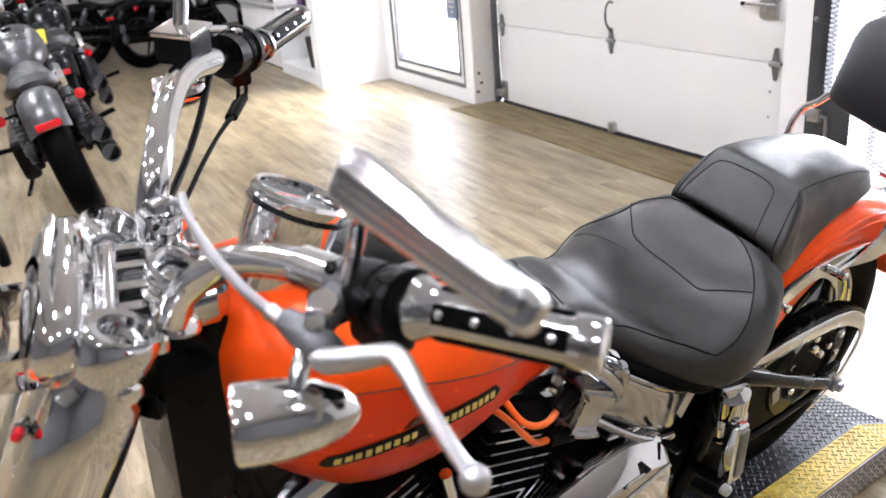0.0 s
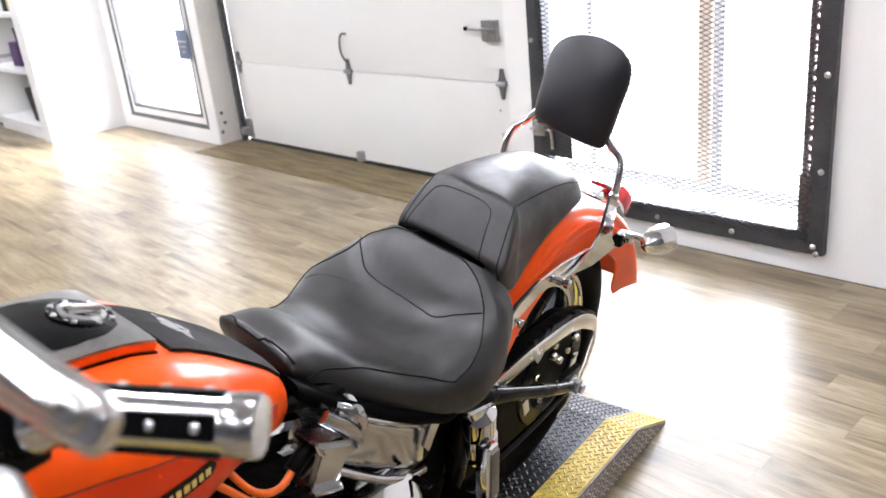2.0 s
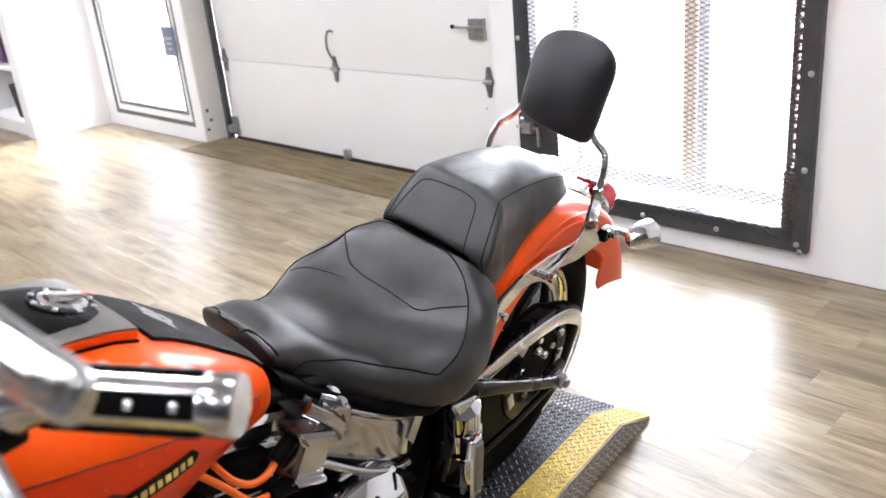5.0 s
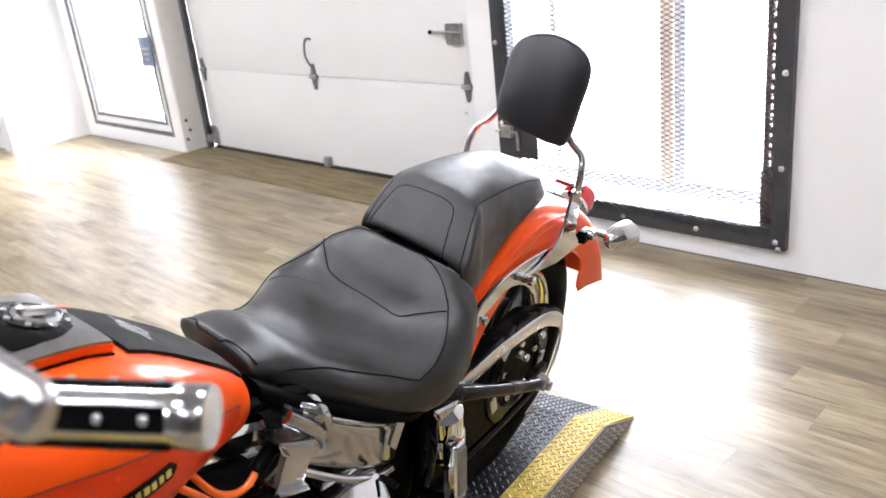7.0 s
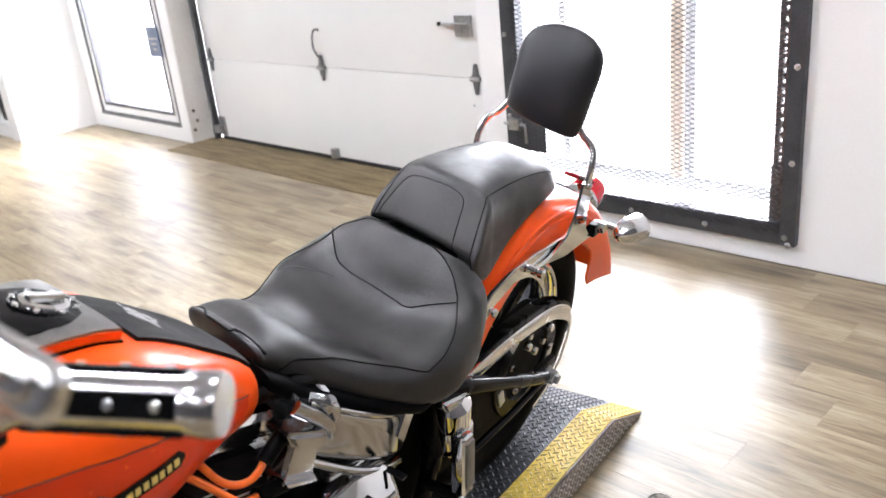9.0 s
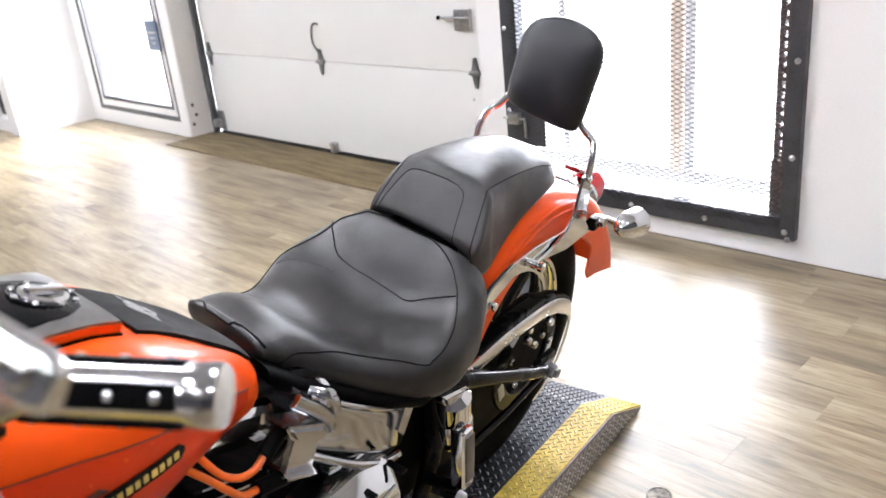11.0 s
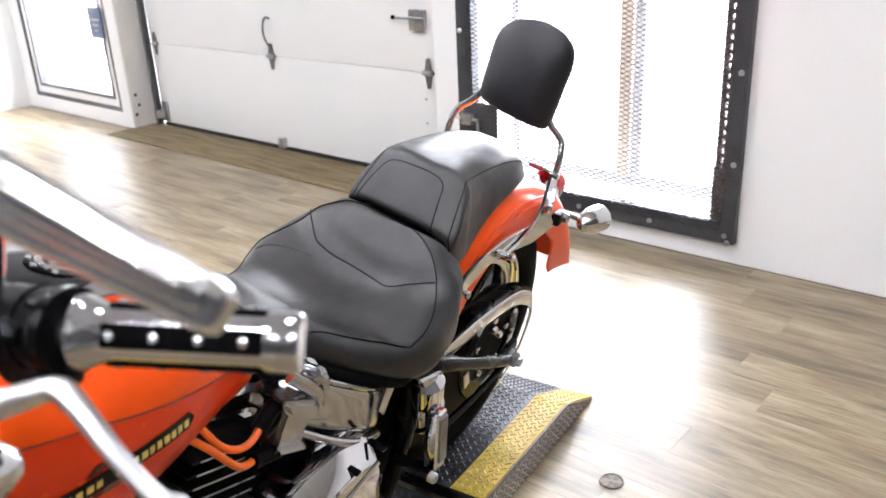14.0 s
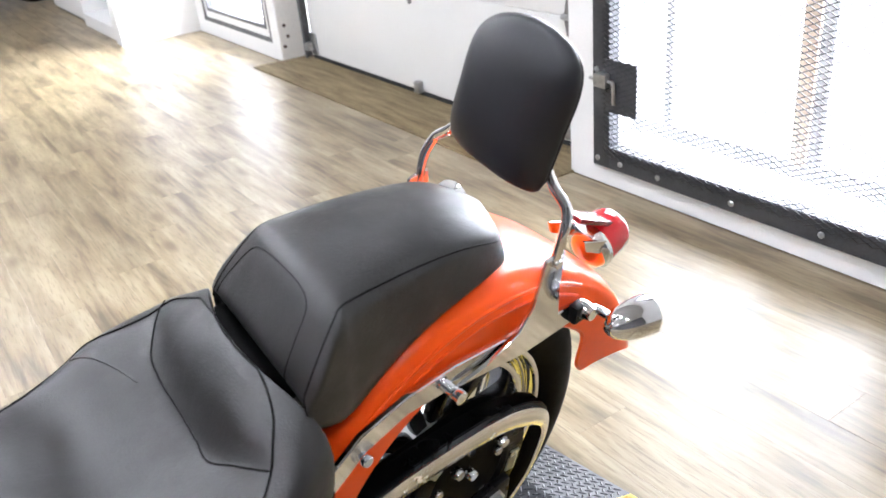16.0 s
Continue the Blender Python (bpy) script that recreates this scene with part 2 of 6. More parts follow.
# floor: a slab, then planks
def plank_mat():
    m = bpy.data.materials.new("oak_vinyl_plank")
    m.use_nodes = True
    nt = m.node_tree
    L, N = nt.links, nt.nodes
    b = N["Principled BSDF"]
    geo = N.new("ShaderNodeNewGeometry")
    oi = N.new("ShaderNodeObjectInfo")
    rnd = N.new("ShaderNodeMath")
    rnd.operation = "ADD"
    L.new(oi.outputs["Random"], rnd.inputs[0])
    L.new(geo.outputs["Random Per Island"], rnd.inputs[1])
    tc = N.new("ShaderNodeTexCoord")
    off = N.new("ShaderNodeVectorMath")
    off.operation = "ADD"
    cx = N.new("ShaderNodeCombineXYZ")
    sc = N.new("ShaderNodeMath")
    sc.operation = "MULTIPLY"
    sc.inputs[1].default_value = 37
    L.new(rnd.outputs[0], sc.inputs[0])
    L.new(sc.outputs[0], cx.inputs[0])
    L.new(sc.outputs[0], cx.inputs[1])
    L.new(tc.outputs["Object"], off.inputs[0])
    L.new(cx.outputs[0], off.inputs[1])
    mp = N.new("ShaderNodeMapping")
    mp.inputs["Scale"].default_value = (1.6, 17, 1)
    L.new(off.outputs[0], mp.inputs[0])
    grain = N.new("ShaderNodeTexNoise")
    grain.inputs["Scale"].default_value, grain.inputs["Detail"].default_value, grain.inputs["Distortion"].default_value = 1.7, 3, 0.9
    L.new(mp.outputs[0], grain.inputs["Vector"])
    mp2 = N.new("ShaderNodeMapping")
    mp2.inputs["Scale"].default_value = (1.2, 6, 1)
    L.new(off.outputs[0], mp2.inputs[0])
    cloud = N.new("ShaderNodeTexNoise")
    cloud.inputs["Scale"].default_value, cloud.inputs["Detail"].default_value = 1.6, 5
    L.new(mp2.outputs[0], cloud.inputs["Vector"])
    ramp = N.new("ShaderNodeValToRGB")
    e = ramp.color_ramp.elements
    e[0].position, e[0].color = 0.36, (0.098, 0.070, 0.038, 1)
    e[1].position, e[1].color = 0.64, (0.375, 0.310, 0.200, 1)
    k = ramp.color_ramp.elements.new(0.48)
    k.color = (0.238, 0.184, 0.105, 1)
    addn = N.new("ShaderNodeMath")
    addn.operation = "MULTIPLY_ADD"
    addn.inputs[1].default_value = 0.40
    L.new(grain.outputs[0], addn.inputs[0])
    half = N.new("ShaderNodeMath")
    half.operation = "MULTIPLY"
    half.inputs[1].default_value = 0.60
    L.new(cloud.outputs[0], half.inputs[0])
    L.new(half.outputs[0], addn.inputs[2])
    L.new(addn.outputs[0], ramp.inputs[0])
    hs = N.new("ShaderNodeHueSaturation")
    vr = N.new("ShaderNodeMapRange")
    vr.inputs["From Max"].default_value = 2
    vr.inputs["To Min"].default_value, vr.inputs["To Max"].default_value = 0.80, 1.16
    L.new(rnd.outputs[0], vr.inputs[0])
    L.new(vr.outputs[0], hs.inputs["Value"])
    L.new(ramp.outputs[0], hs.inputs["Color"])
    # dark knots and short checks, scattered
    mk_ = N.new("ShaderNodeMapping")
    mk_.inputs["Scale"].default_value = (2.2, 6.5, 1)
    L.new(off.outputs[0], mk_.inputs[0])
    knot = N.new("ShaderNodeTexVoronoi")
    knot.inputs["Scale"].default_value = 0.9
    L.new(mk_.outputs[0], knot.inputs["Vector"])
    kr = N.new("ShaderNodeMapRange")
    kr.inputs["From Min"].default_value, kr.inputs["From Max"].default_value = 0.05, 0.17
    kr.inputs["To Min"].default_value, kr.inputs["To Max"].default_value = 0.75, 0.0
    L.new(knot.outputs["Distance"], kr.inputs[0])
    fine = N.new("ShaderNodeTexNoise")
    fine.inputs["Scale"].default_value, fine.inputs["Detail"].default_value = 9.0, 4
    L.new(mp.outputs[0], fine.inputs["Vector"])
    fr = N.new("ShaderNodeMapRange")
    fr.inputs["From Min"].default_value, fr.inputs["From Max"].default_value = 0.52, 0.70
    fr.inputs["To Max"].default_value = 0.50
    L.new(fine.outputs[0], fr.inputs[0])
    mx_ = N.new("ShaderNodeMath")
    mx_.operation = "MAXIMUM"
    L.new(kr.outputs[0], mx_.inputs[0])
    L.new(fr.outputs[0], mx_.inputs[1])
    dk = N.new("ShaderNodeMix")
    dk.data_type = "RGBA"
    L.new(mx_.outputs[0], dk.inputs["Factor"])
    L.new(hs.outputs[0], dk.inputs[6])
    dk.inputs[7].default_value = (0.095, 0.062, 0.032, 1)
    L.new(dk.outputs[2], b.inputs["Base Color"])
    rr = N.new("ShaderNodeMapRange")
    rr.inputs["To Min"].default_value, rr.inputs["To Max"].default_value = 0.38, 0.52
    L.new(grain.outputs[0], rr.inputs[0])
    L.new(rr.outputs[0], b.inputs["Roughness"])
    bp = N.new("ShaderNodeBump")
    bp.inputs["Strength"].default_value, bp.inputs["Distance"].default_value = 0.12, 0.002
    L.new(grain.outputs[0], bp.inputs["Height"])
    L.new(bp.outputs[0], b.inputs["Normal"])
    b.inputs["Coat Weight"].default_value = 0.66
    b.inputs["Coat Roughness"].default_value = 0.34
    b.inputs["Specular IOR Level"].default_value = 0.15
    return m


M_PLANK = plank_mat()
M_JOINT = mat("dark_joint", (0.15, 0.115, 0.07), 0.7)
floor = tagged(part("floor", join(rbox((16.4, 8.42, 0.2), (-1.0, -3.99, -0.106), 0), rbox((6.25, 1.0, 0.2), (-6.075, 0.72, -0.106), 0)), M_JOINT, smooth=0), "pale oak wood-look plank floor with a satin sheen", "floor", kind="structure")

# overhead door
M_HINGE = mat("grey_hinge_steel", (0.24, 0.24, 0.24), 0.42, 0.7, 0.2, 40)
M_TRACK = mat("grey_track_steel", (0.14, 0.14, 0.145), 0.45, 0.5, 0.2, 30)
DY = 0.175
M_SEAL = mat("black_seal", (0.015, 0.015, 0.015), 0.7)


def garage_door():
    d = thing("overhead_door", pose(0, DY, 0), "closed white sectional steel overhead door", "garage door")
    zs = [0.025, 0.551, 1.085, 1.62, 2.16]
    for a, b in zip(zs, zs[1:]):
        part("panel", rbox((2.44, 0.045, b - a - 0.002), (0, 0.0225, (a + b) / 2), 0.006), M_DOORW, d)
    # Unseen sheet added to stop outside light leaking between the panels.
    part("leak_blocker", rbox((2.68, 0.012, 2.14), (0.0175, 0.056, 1.08), 0), M_DOORW, d)
    part("bottom_seal", rbox((2.44, 0.05, 0.025), (0, 0.022, 0.0125), 0.006), M_SEAL, d, "black rubber bottom seal")
    for x in (-1.18, 0, 1.18):
        for z in zs[1:4]:
            h = part("hinge", plate([(-0.040, 0), (-0.019, 0.018), (-0.009, 0.072), (0.009, 0.072), (0.019, 0.018), (0.040, 0), (0.019, -0.018), (0.008, -0.075), (-0.008, -0.075), (-0.019, -0.018)], 0.012, 0.002), M_HINGE, d, "galvanised strap hinge")
            h.location = (x, -0.007, z)
            part("hinge_pin", lathe([(0.012, -0.03), (0.012, 0.03)], pose(0, -0.006, 0, 0, 90, 0), 10), M_GALV, h)
    # lift handle above the middle hinge
    part("lift_handle", tube([(0.004, -0.01, 0.60), (0.0, -0.03, 0.63), (-0.006, -0.042, 0.67), (-0.004, -0.04, 0.73), (0.008, -0.03, 0.765), (0.022, -0.008, 0.76)], 0.0065, 8), M_HINGE, d, "galvanised lift handle")
    for x in (-1.19, 1.19):
        br = part("bottom_bracket", join(rbox((0.07, 0.01, 0.13), (x, -0.006, 0.10), 0.002), rbox((0.05, 0.05, 0.05), (x * 1.012, -0.03, 0.085), 0.008)), M_GALV, d)
    part("step_plate", rbox((0.045, 0.035, 0.06), (0.02, -0.015, 0.05), 0.006), M_GALV, d)
    lk = part("slide_lock", rbox((0.10, 0.02, 0.10), (1.13, -0.012, 0.80), 0.006), M_GALV, d, "galvanised slide lock")
    part("bolt_bar", lathe([(0.007, -0.09), (0.007, 0.09)], pose(1.09, -0.026, 0.81, 0, 90, 0), 10), M_GALV, lk)
    part("knob", lathe([(0.006, 0), (0.010, 0.012), (0.010, 0.022), (0.004, 0.026)], pose(1.0, -0.026, 0.81, 0, -90, 0), 12), M_BLACK, lk)
    for z in (0.30, 0.42):
        part("rivet", lathe([(0.007, 0), (0.005, 0.004)], pose(1.15, 0, z, 90, 0, 0), 8), M_GALV, d)
    return d


garage_door()
for i, x in enumerate((-1.255, 1.285)):
    tr = thing("door_track", pose(x, DY - 0.02, 0), "galvanised vertical door track on the jamb", "door track", "door tracks")
    part("rail", join(rbox((0.008, 0.050, 2.1), (0.0, 0, 1.06), 0.002), rbox((0.026, 0.008, 2.1), (0.015 if x < 0 else -0.015, -0.025, 1.06), 0.002)), M_TRACK, tr)
    for z in (0.06, 0.55, 1.2):
        part("bracket", rbox((0.06, 0.02, 0.09), (-0.03 if x < 0 else 0.03, 0.012, z), 0.004), M_GALV, tr)
# Thin sheet whose beige carries the reveal's shade and warm bounce.
tagged(part("jamb_tint_sheet", rbox((0.006, 0.165, 2.14), (DX0 + 0.003, 0.088, 1.075), 0), mat("jamb_bounce_tint", (0.76, 0.735, 0.69), 0.6, 0.0, 0.05, 3, bump=0.05)), "scuffed side of the door opening, tinted beige for shade and warm bounce", "trim", kind="structure")
for k, (yy, zz) in enumerate(((0.03, 0.09), (0.06, 0.15), (0.045, 0.22))):
    tagged(part("anchor_hole", lathe([(0.012, 0.0), (0.012, 0.003), (0.006, 0.003)], pose(DX0 + 0.006, yy, zz, 0, 90, 0), 12), M_RUST), "rusty anchor hole in the jamb", "anchor")
tagged(part("threshold", rbox((2.72, 0.37, 0.012), (0.02, -0.012, 0.0), 0.003), mat("brown_threshold", (0.235, 0.180, 0.095), 0.72, 0, 0.36, 3, stretch=(1, 9, 1), bump=0.15, spec=0.2)), "brown wood-look threshold strip before the overhead door", "threshold", kind="structure")
tagged(part("floor_outside", rbox((40, 30, 0.1), (0, 15.26, -0.07), 0), mat("concrete", (0.44, 0.435, 0.42), 0.7, bump=0.2)), "pale concrete ground outside", "ground", kind="structure")


# glazed door
def glass_mat():
    m = bpy.data.materials.new("clear_glass")
    m.use_nodes = True
    b = m.node_tree.nodes["Principled BSDF"]
    b.inputs["Transmission Weight"].default_value = 1
    b.inputs["Roughness"].default_value = 0.0
    b.inputs["IOR"].default_value = 1.02
    return m


M_GLASS = glass_mat()
M_GREYSEAL = mat("grey_seal", (0.13, 0.13, 0.135), 0.6)
gd = thing("glazed_door", pose((GX0 + GX1) / 2, 0.0, 0.10), "white glazed door with dark gasket lines", "door")
W2 = (GX1 - GX0) / 2


def frame_rect(x0, x1, z0, z1, w, d, y, bev=0.002):
    return join(rbox((w, d, z1 - z0), (x0 + w / 2, y, (z0 + z1) / 2), bev), rbox((w, d, z1 - z0), (x1 - w / 2, y, (z0 + z1) / 2), bev),
                rbox((x1 - x0 - 2 * w, d, w), ((x0 + x1) / 2, y, z0 + w / 2), bev), rbox((x1 - x0 - 2 * w, d, w), ((x0 + x1) / 2, y, z1 - w / 2), bev))


part("outer_gasket", frame_rect(-W2, W2, 0, 1.99, 0.028, 0.06, 0.03), M_GREYSEAL, gd, "dark outer seal")
part("leaf", frame_rect(-W2 + 0.028, W2 - 0.028, 0.028, 1.962, 0.049, 0.04, 0.03), M_WALL, gd)
part("inner_gasket", frame_rect(-W2 + 0.077, W2 - 0.077, 0.077, 1.913, 0.022, 0.05, 0.03), M_GREYSEAL, gd, "dark glazing bead")
pn = part("pane", rbox((2 * W2 - 0.19, 0.006, 1.80), (0, 0.03, 0.995), 0), M_GLASS, gd, smooth=0)
pn.visible_shadow = False
sg = thing("door_sign", pose(-1.565, -0.006, 0.685), "small blue-grey notice on the glazed door", "sign")
part("board", rbox((0.16, 0.006, 0.20), (0, 0, 0), 0.001), M_SIGN, sg)
for k in range(3):
    part("line", rbox((0.10 - 0.03 * k, 0.002, 0.014), (0, -0.004, 0.02 - 0.035 * k), 0), M_LINER, sg)


# mesh gate
def gate():
    g = thing("mesh_gate", pose(0, 0, 0), "dark steel gate with expanded metal mesh", "gate")
    w = 0.082
    for nm, sz, c in (("stile", (w, 0.05, HZ1 - HZ0), (HX0 + w / 2, -0.005, (HZ0 + HZ1) / 2)), ("stile", (w - 0.026, 0.05, HZ1 - HZ0), (HX1 - w / 2 + 0.013, -0.005, (HZ0 + HZ1) / 2)),
                      ("rail", (HX1 - HX0 - 2 * w + 0.026, 0.05, w), ((HX0 + HX1) / 2 + 0.013, -0.005, HZ0 + w / 2)), ("rail", (HX1 - HX0 - 2 * w + 0.026, 0.05, w), ((HX0 + HX1) / 2 + 0.013, -0.005, HZ1 - w / 2))):
        part(nm, rbox(sz, c, 0.003), M_DKFRAME, g)
    ix = HX1 - w + 0.026
    zc, zl = (HZ0 + HZ1) / 2, HZ1 - HZ0 - 2 * w
    part("angle_strip", join(rbox((0.020, 0.02, zl), (ix - 0.011, 0.012, zc), 0.001), rbox((0.018, 0.02, zl), (ix - 0.040, 0.012, zc), 0.001), rbox((0.054, 0.022, 0.20), (ix - 0.028, 0.012, HZ0 + w + 0.10), 0.001), *[rbox((0.020, 0.018, 0.014), (ix - 0.026, 0.012, HZ0 + w + 0.21 + 0.034 * k), 0) for k in range(50)]), M_RUST, g, "rusty slotted inner steel strip")
    bolt = [(x, HZ0 + 0.030) for x in (1.545, 1.66, 1.84, 2.15, 2.47, 2.775)] + [(HX1 - 0.025, z) for z in (0.088, 0.39, 0.72, 1.05)] + [(HX0 + 0.02, z) for z in (0.45, 0.80, 1.15)]
    for x, z in bolt:
        part("bolt", lathe([(0.011, 0), (0.011, 0.003), (0.007, 0.007), (0.002, 0.008)], pose(x, -0.030, z, 90, 0, 0), 10), M_GALV, g)
    # expanded metal: zigzag strands
    x0, x1, z0, z1 = HX0 + 0.055, HX1 - 0.055, HZ0 + 0.050, 1.55
    px, pz = 0.042, 0.0092
    bm = bmesh.new()
    nz = int((z1 - z0) / pz)
    nx = int((x1 - x0) / (px / 2))
    for r in range(nz):
        prev = None
        for c in range(nx + 1):
            up = (c + r) % 2
            x = x0 + c * px / 2
            z = z0 + r * pz + (pz * 0.5 if up else -pz * 0.5) * 0.94
            y = -0.0345 + (0.0022 if up else -0.0022)
            hw = 0.0015
            cur = [bm.verts.new(v) for v in ((x, y - 0.0015, z - hw), (x, y - 0.0015, z + hw), (x, y + 0.0015, z + hw), (x, y + 0.0015, z - hw))]
            if prev:
                for i in range(4):
                    bm.faces.new((prev[i], prev[(i + 1) % 4], cur[(i + 1) % 4], cur[i]))
            prev = cur
    ob = part("expanded_mesh", bm, M_MESH, g, smooth=0)
    ob["kind"] = "stuff"
    # latch on its plate
    lp = part("latch_plate", rbox((0.15, 0.006, 0.19), (HX0 + 0.14, -0.032, 0.40), 0.002), M_DKFRAME, g, "dark latch plate")
    part("latch_bolt", tube([(HX0 + 0.0, -0.045, 0.42), (HX0 + 0.10, -0.045, 0.42), (HX0 + 0.115, -0.045, 0.41), (HX0 + 0.118, -0.045, 0.34)], 0.007, 8), M_GALV, lp)
    part("latch_body", rbox((0.06, 0.03, 0.05), (HX0 + 0.06, -0.045, 0.42), 0.006), M_GALV, lp)
    return g


gate()
# outside: an orange post and a glowing backdrop
M_PALE = mat("pale_grey_paint", (0.76, 0.76, 0.76), 0.5)
po = thing("outer_door_frame", pose(0, 0.2, 0), "grey and orange door frame behind the mesh gate", "door frame")
part("stile", rbox((0.056, 0.03, 2.0), (2.227, 0, 1.2), 0.003), mat("orange_post_paint", (0.90, 0.74, 0.58), 0.5), po, "pale orange stile")
for x_, w_ in ((2.286, 0.046), (1.685, 0.035)):
    part("stile", rbox((w_, 0.03, 2.0), (x_, 0, 1.2), 0.003), M_PALE, po)
part("rail", rbox((HX1 - HX0, 0.022, 0.06), ((HX0 + HX1) / 2, 0.0, 0.185), 0.003), M_PALE, po)
# White sheet made to glow, in place of the bright distance.
tagged(part("backdrop", rbox((60, 0.1, 24), (0, 14, 11.9), 0), glow("backdrop_glow", (1, 1, 1), 12.0), smooth=0), "glowing white sheet standing in for the bright distance outside", "backdrop", kind="structure")

# ceiling lamps
for i in range(6):
    for j in range(3):
        x, y = -4.5 + 1.9 * i, -1.9 - 1.7 * j
        lt = thing("ceiling_light", pose(x, y, CEIL), "small white panel light on the ceiling", "ceiling light", "ceiling lights")
        part("housing", rbox((0.24, 0.18, 0.06), (0, 0, -0.03), 0.01), M_WALL, lt)
        part("diffuser", rbox((0.20, 0.14, 0.02), (0, 0, -0.068), 0.008), glow("lamp_glow", (1.0, 0.985, 0.985), 108.0), lt)

# ---- the low steel ramp ----
RAMP = pose(2.856, -1.118, 0, 0, 0, -82.3)   # x forward along the bike, y to its left; origin at the tail corner on the floor
DECK = 0.080
# Deck paint lightened in colour for the glints on the raised bars.
M_TREAD = mat("highlight_tread_paint", (0.060, 0.062, 0.070), 0.32, 0.3, 0.2, 30)
M_DIAMOND = mat("black_treadplate", (0.014, 0.015, 0.018), 0.38, 0.0, 0.2, 12, spec=0.36, bump=0.15, bscale=120)
M_DYEL = mat("yellow_treadplate", (0.70, 0.49, 0.035), 0.5, 0.0, 0.2, 18, bump=0.15, bscale=120)
M_DSIDE = mat("bare_treadplate", (0.27, 0.225, 0.180), 0.42, 0.25, 0.25, 14, bump=0.2, bscale=90)
M_DYELW = mat("worn_yellow_relief", (0.78, 0.62, 0.16), 0.42, 0.1, 0.25, 30)
M_DSIDEW = mat("bright_worn_relief", (0.70, 0.66, 0.60), 0.36, 0.4, 0.2, 30)
rampt = thing("steel_ramp", RAMP, "black diamond-plate steel ramp with a yellow edge stripe", "ramp")
RW, RL, RS = 0.74, 0.625, 0.175   # width, length, sloped length
YS = 0.086


def deck_strip(y0, y1):
    prof = [(0.0, 0.004), (RS, DECK), (RL, DECK)]
    bm = bmesh.new()
    low = [(RL, DECK - 0.006), (RS + 0.002, DECK - 0.006), (0.012, 0.002)]
    ring = prof + low
    a = [bm.verts.new((x, y0, z)) for x, z in ring]
    b = [bm.verts.new((x, y1, z)) for x, z in ring]
    n = len(a)
    bm.faces.new(a)
    bm.faces.new(b[::-1])
    for i in range(n):
        bm.faces.new((a[i], a[(i + 1) % n], b[(i + 1) % n], b[i]))
    return bm


def treads(y0, y1, x0, x1, zfun):
    """Raised lozenges of tread plate, turned by turns."""
    bm = bmesh.new()
    p = 0.0220
    for i in range(int(2 * (x1 - x0) / p)):
        for j in range(int(2 * (y1 - y0) / p)):
            x, y = x0 + (i + 0.5) * p / 2, y0 + (j + 0.5) * p / 2
            if (i + j) % 2:
                continue
            a = radians(45 if i % 2 else -45)
            L, w, h = 0.0100, 0.0025, 0.0022
            z = zfun(x)
            slope = (zfun(x + 0.01) - zfun(x - 0.01)) / 0.02
            pts = []
            for u, v, hh in ((-L, 0, 0), (-L * .4, -w, 0), (L * .4, -w, 0), (L, 0, 0), (L * .4, w, 0), (-L * .4, w, 0), (-L * .5, 0, h), (L * .5, 0, h)):
                dx, dy = u * math.cos(a) - v * math.sin(a), u * math.sin(a) + v * math.cos(a)
                pts.append(bm.verts.new((x + dx, y + dy, z + slope * dx + hh)))
            for f in ((0, 1, 6), (1, 2, 7, 6), (2, 3, 7), (3, 4, 7), (4, 5, 6, 7), (5, 0, 6)):
                bm.faces.new([pts[q] for q in f])
    return bm


def zdeck(x):
    return 0.0043 + (DECK - 0.004) * min(1, max(0, x / RS))


part("deck", deck_strip(-RW, -YS), M_DIAMOND, rampt, smooth=0)
part("edge_stripe", deck_strip(-YS + 0.0005, 0), M_DYEL, rampt, "worn yellow edge stripe", smooth=0)
for nm, y0, y1, mt in (("tread_relief", -RW + 0.01, -YS, M_TREAD), ("tread_relief", -YS + 0.004, -0.002, M_DYELW)):
    part(nm, treads(y0, y1, 0.01, RL - 0.005, zdeck), mt, rampt, smooth=0)["kind"] = "stuff"
side = plate([(0.006, 0.001), (RS, DECK - 0.003), (RL, DECK - 0.003), (RL, 0.001)], 0.004)
bmesh.ops.translate(side, verts=side.verts, vec=(0, 0.0025, 0))
part("side_plate", side, M_DSIDE, rampt, "bare worn tread plate side", smooth=0)
sb = treads(0, DECK, 0.03, RL, lambda x: 0.0)
bmesh.ops.transform(sb, matrix=Matrix.Translation((0, 0.0046, 0)) @ Matrix.Rotation(radians(-90), 4, "X") @ Matrix.Translation((0, -DECK, 0)), verts=sb.verts)
bmesh.ops.delete(sb, geom=[v for v in sb.verts if v.co.z > DECK * min(1, max(0, v.co.x / RS)) - 0.004], context="VERTS")
part("side_relief", sb, M_DSIDEW, rampt, smooth=0)["kind"] = "stuff"
part("end_lip", rbox((0.012, RW, 0.022), (RL + 0.006, -RW / 2, DECK - 0.004), 0.002), M_BLACK, rampt)
front = thing("steel_platform", RAMP @ pose(RL + 0.014, 0, 0), "black diamond-plate platform with a yellow edge", "platform")
FD = 0.055
part("deck", rbox((1.9, RW - YS, FD), (0.95, -YS - (RW - YS) / 2, FD / 2), 0.002), M_DIAMOND, front, smooth=0)
part("edge_stripe", rbox((1.9, YS - 0.001, FD), (0.95, -YS / 2, FD / 2), 0.002), M_DYEL, front, smooth=0)
part("tread_relief", treads(-RW + 0.01, -YS, 0.01, 0.9, lambda x: FD + 0.0003), M_TREAD, front, smooth=0)["kind"] = "stuff"
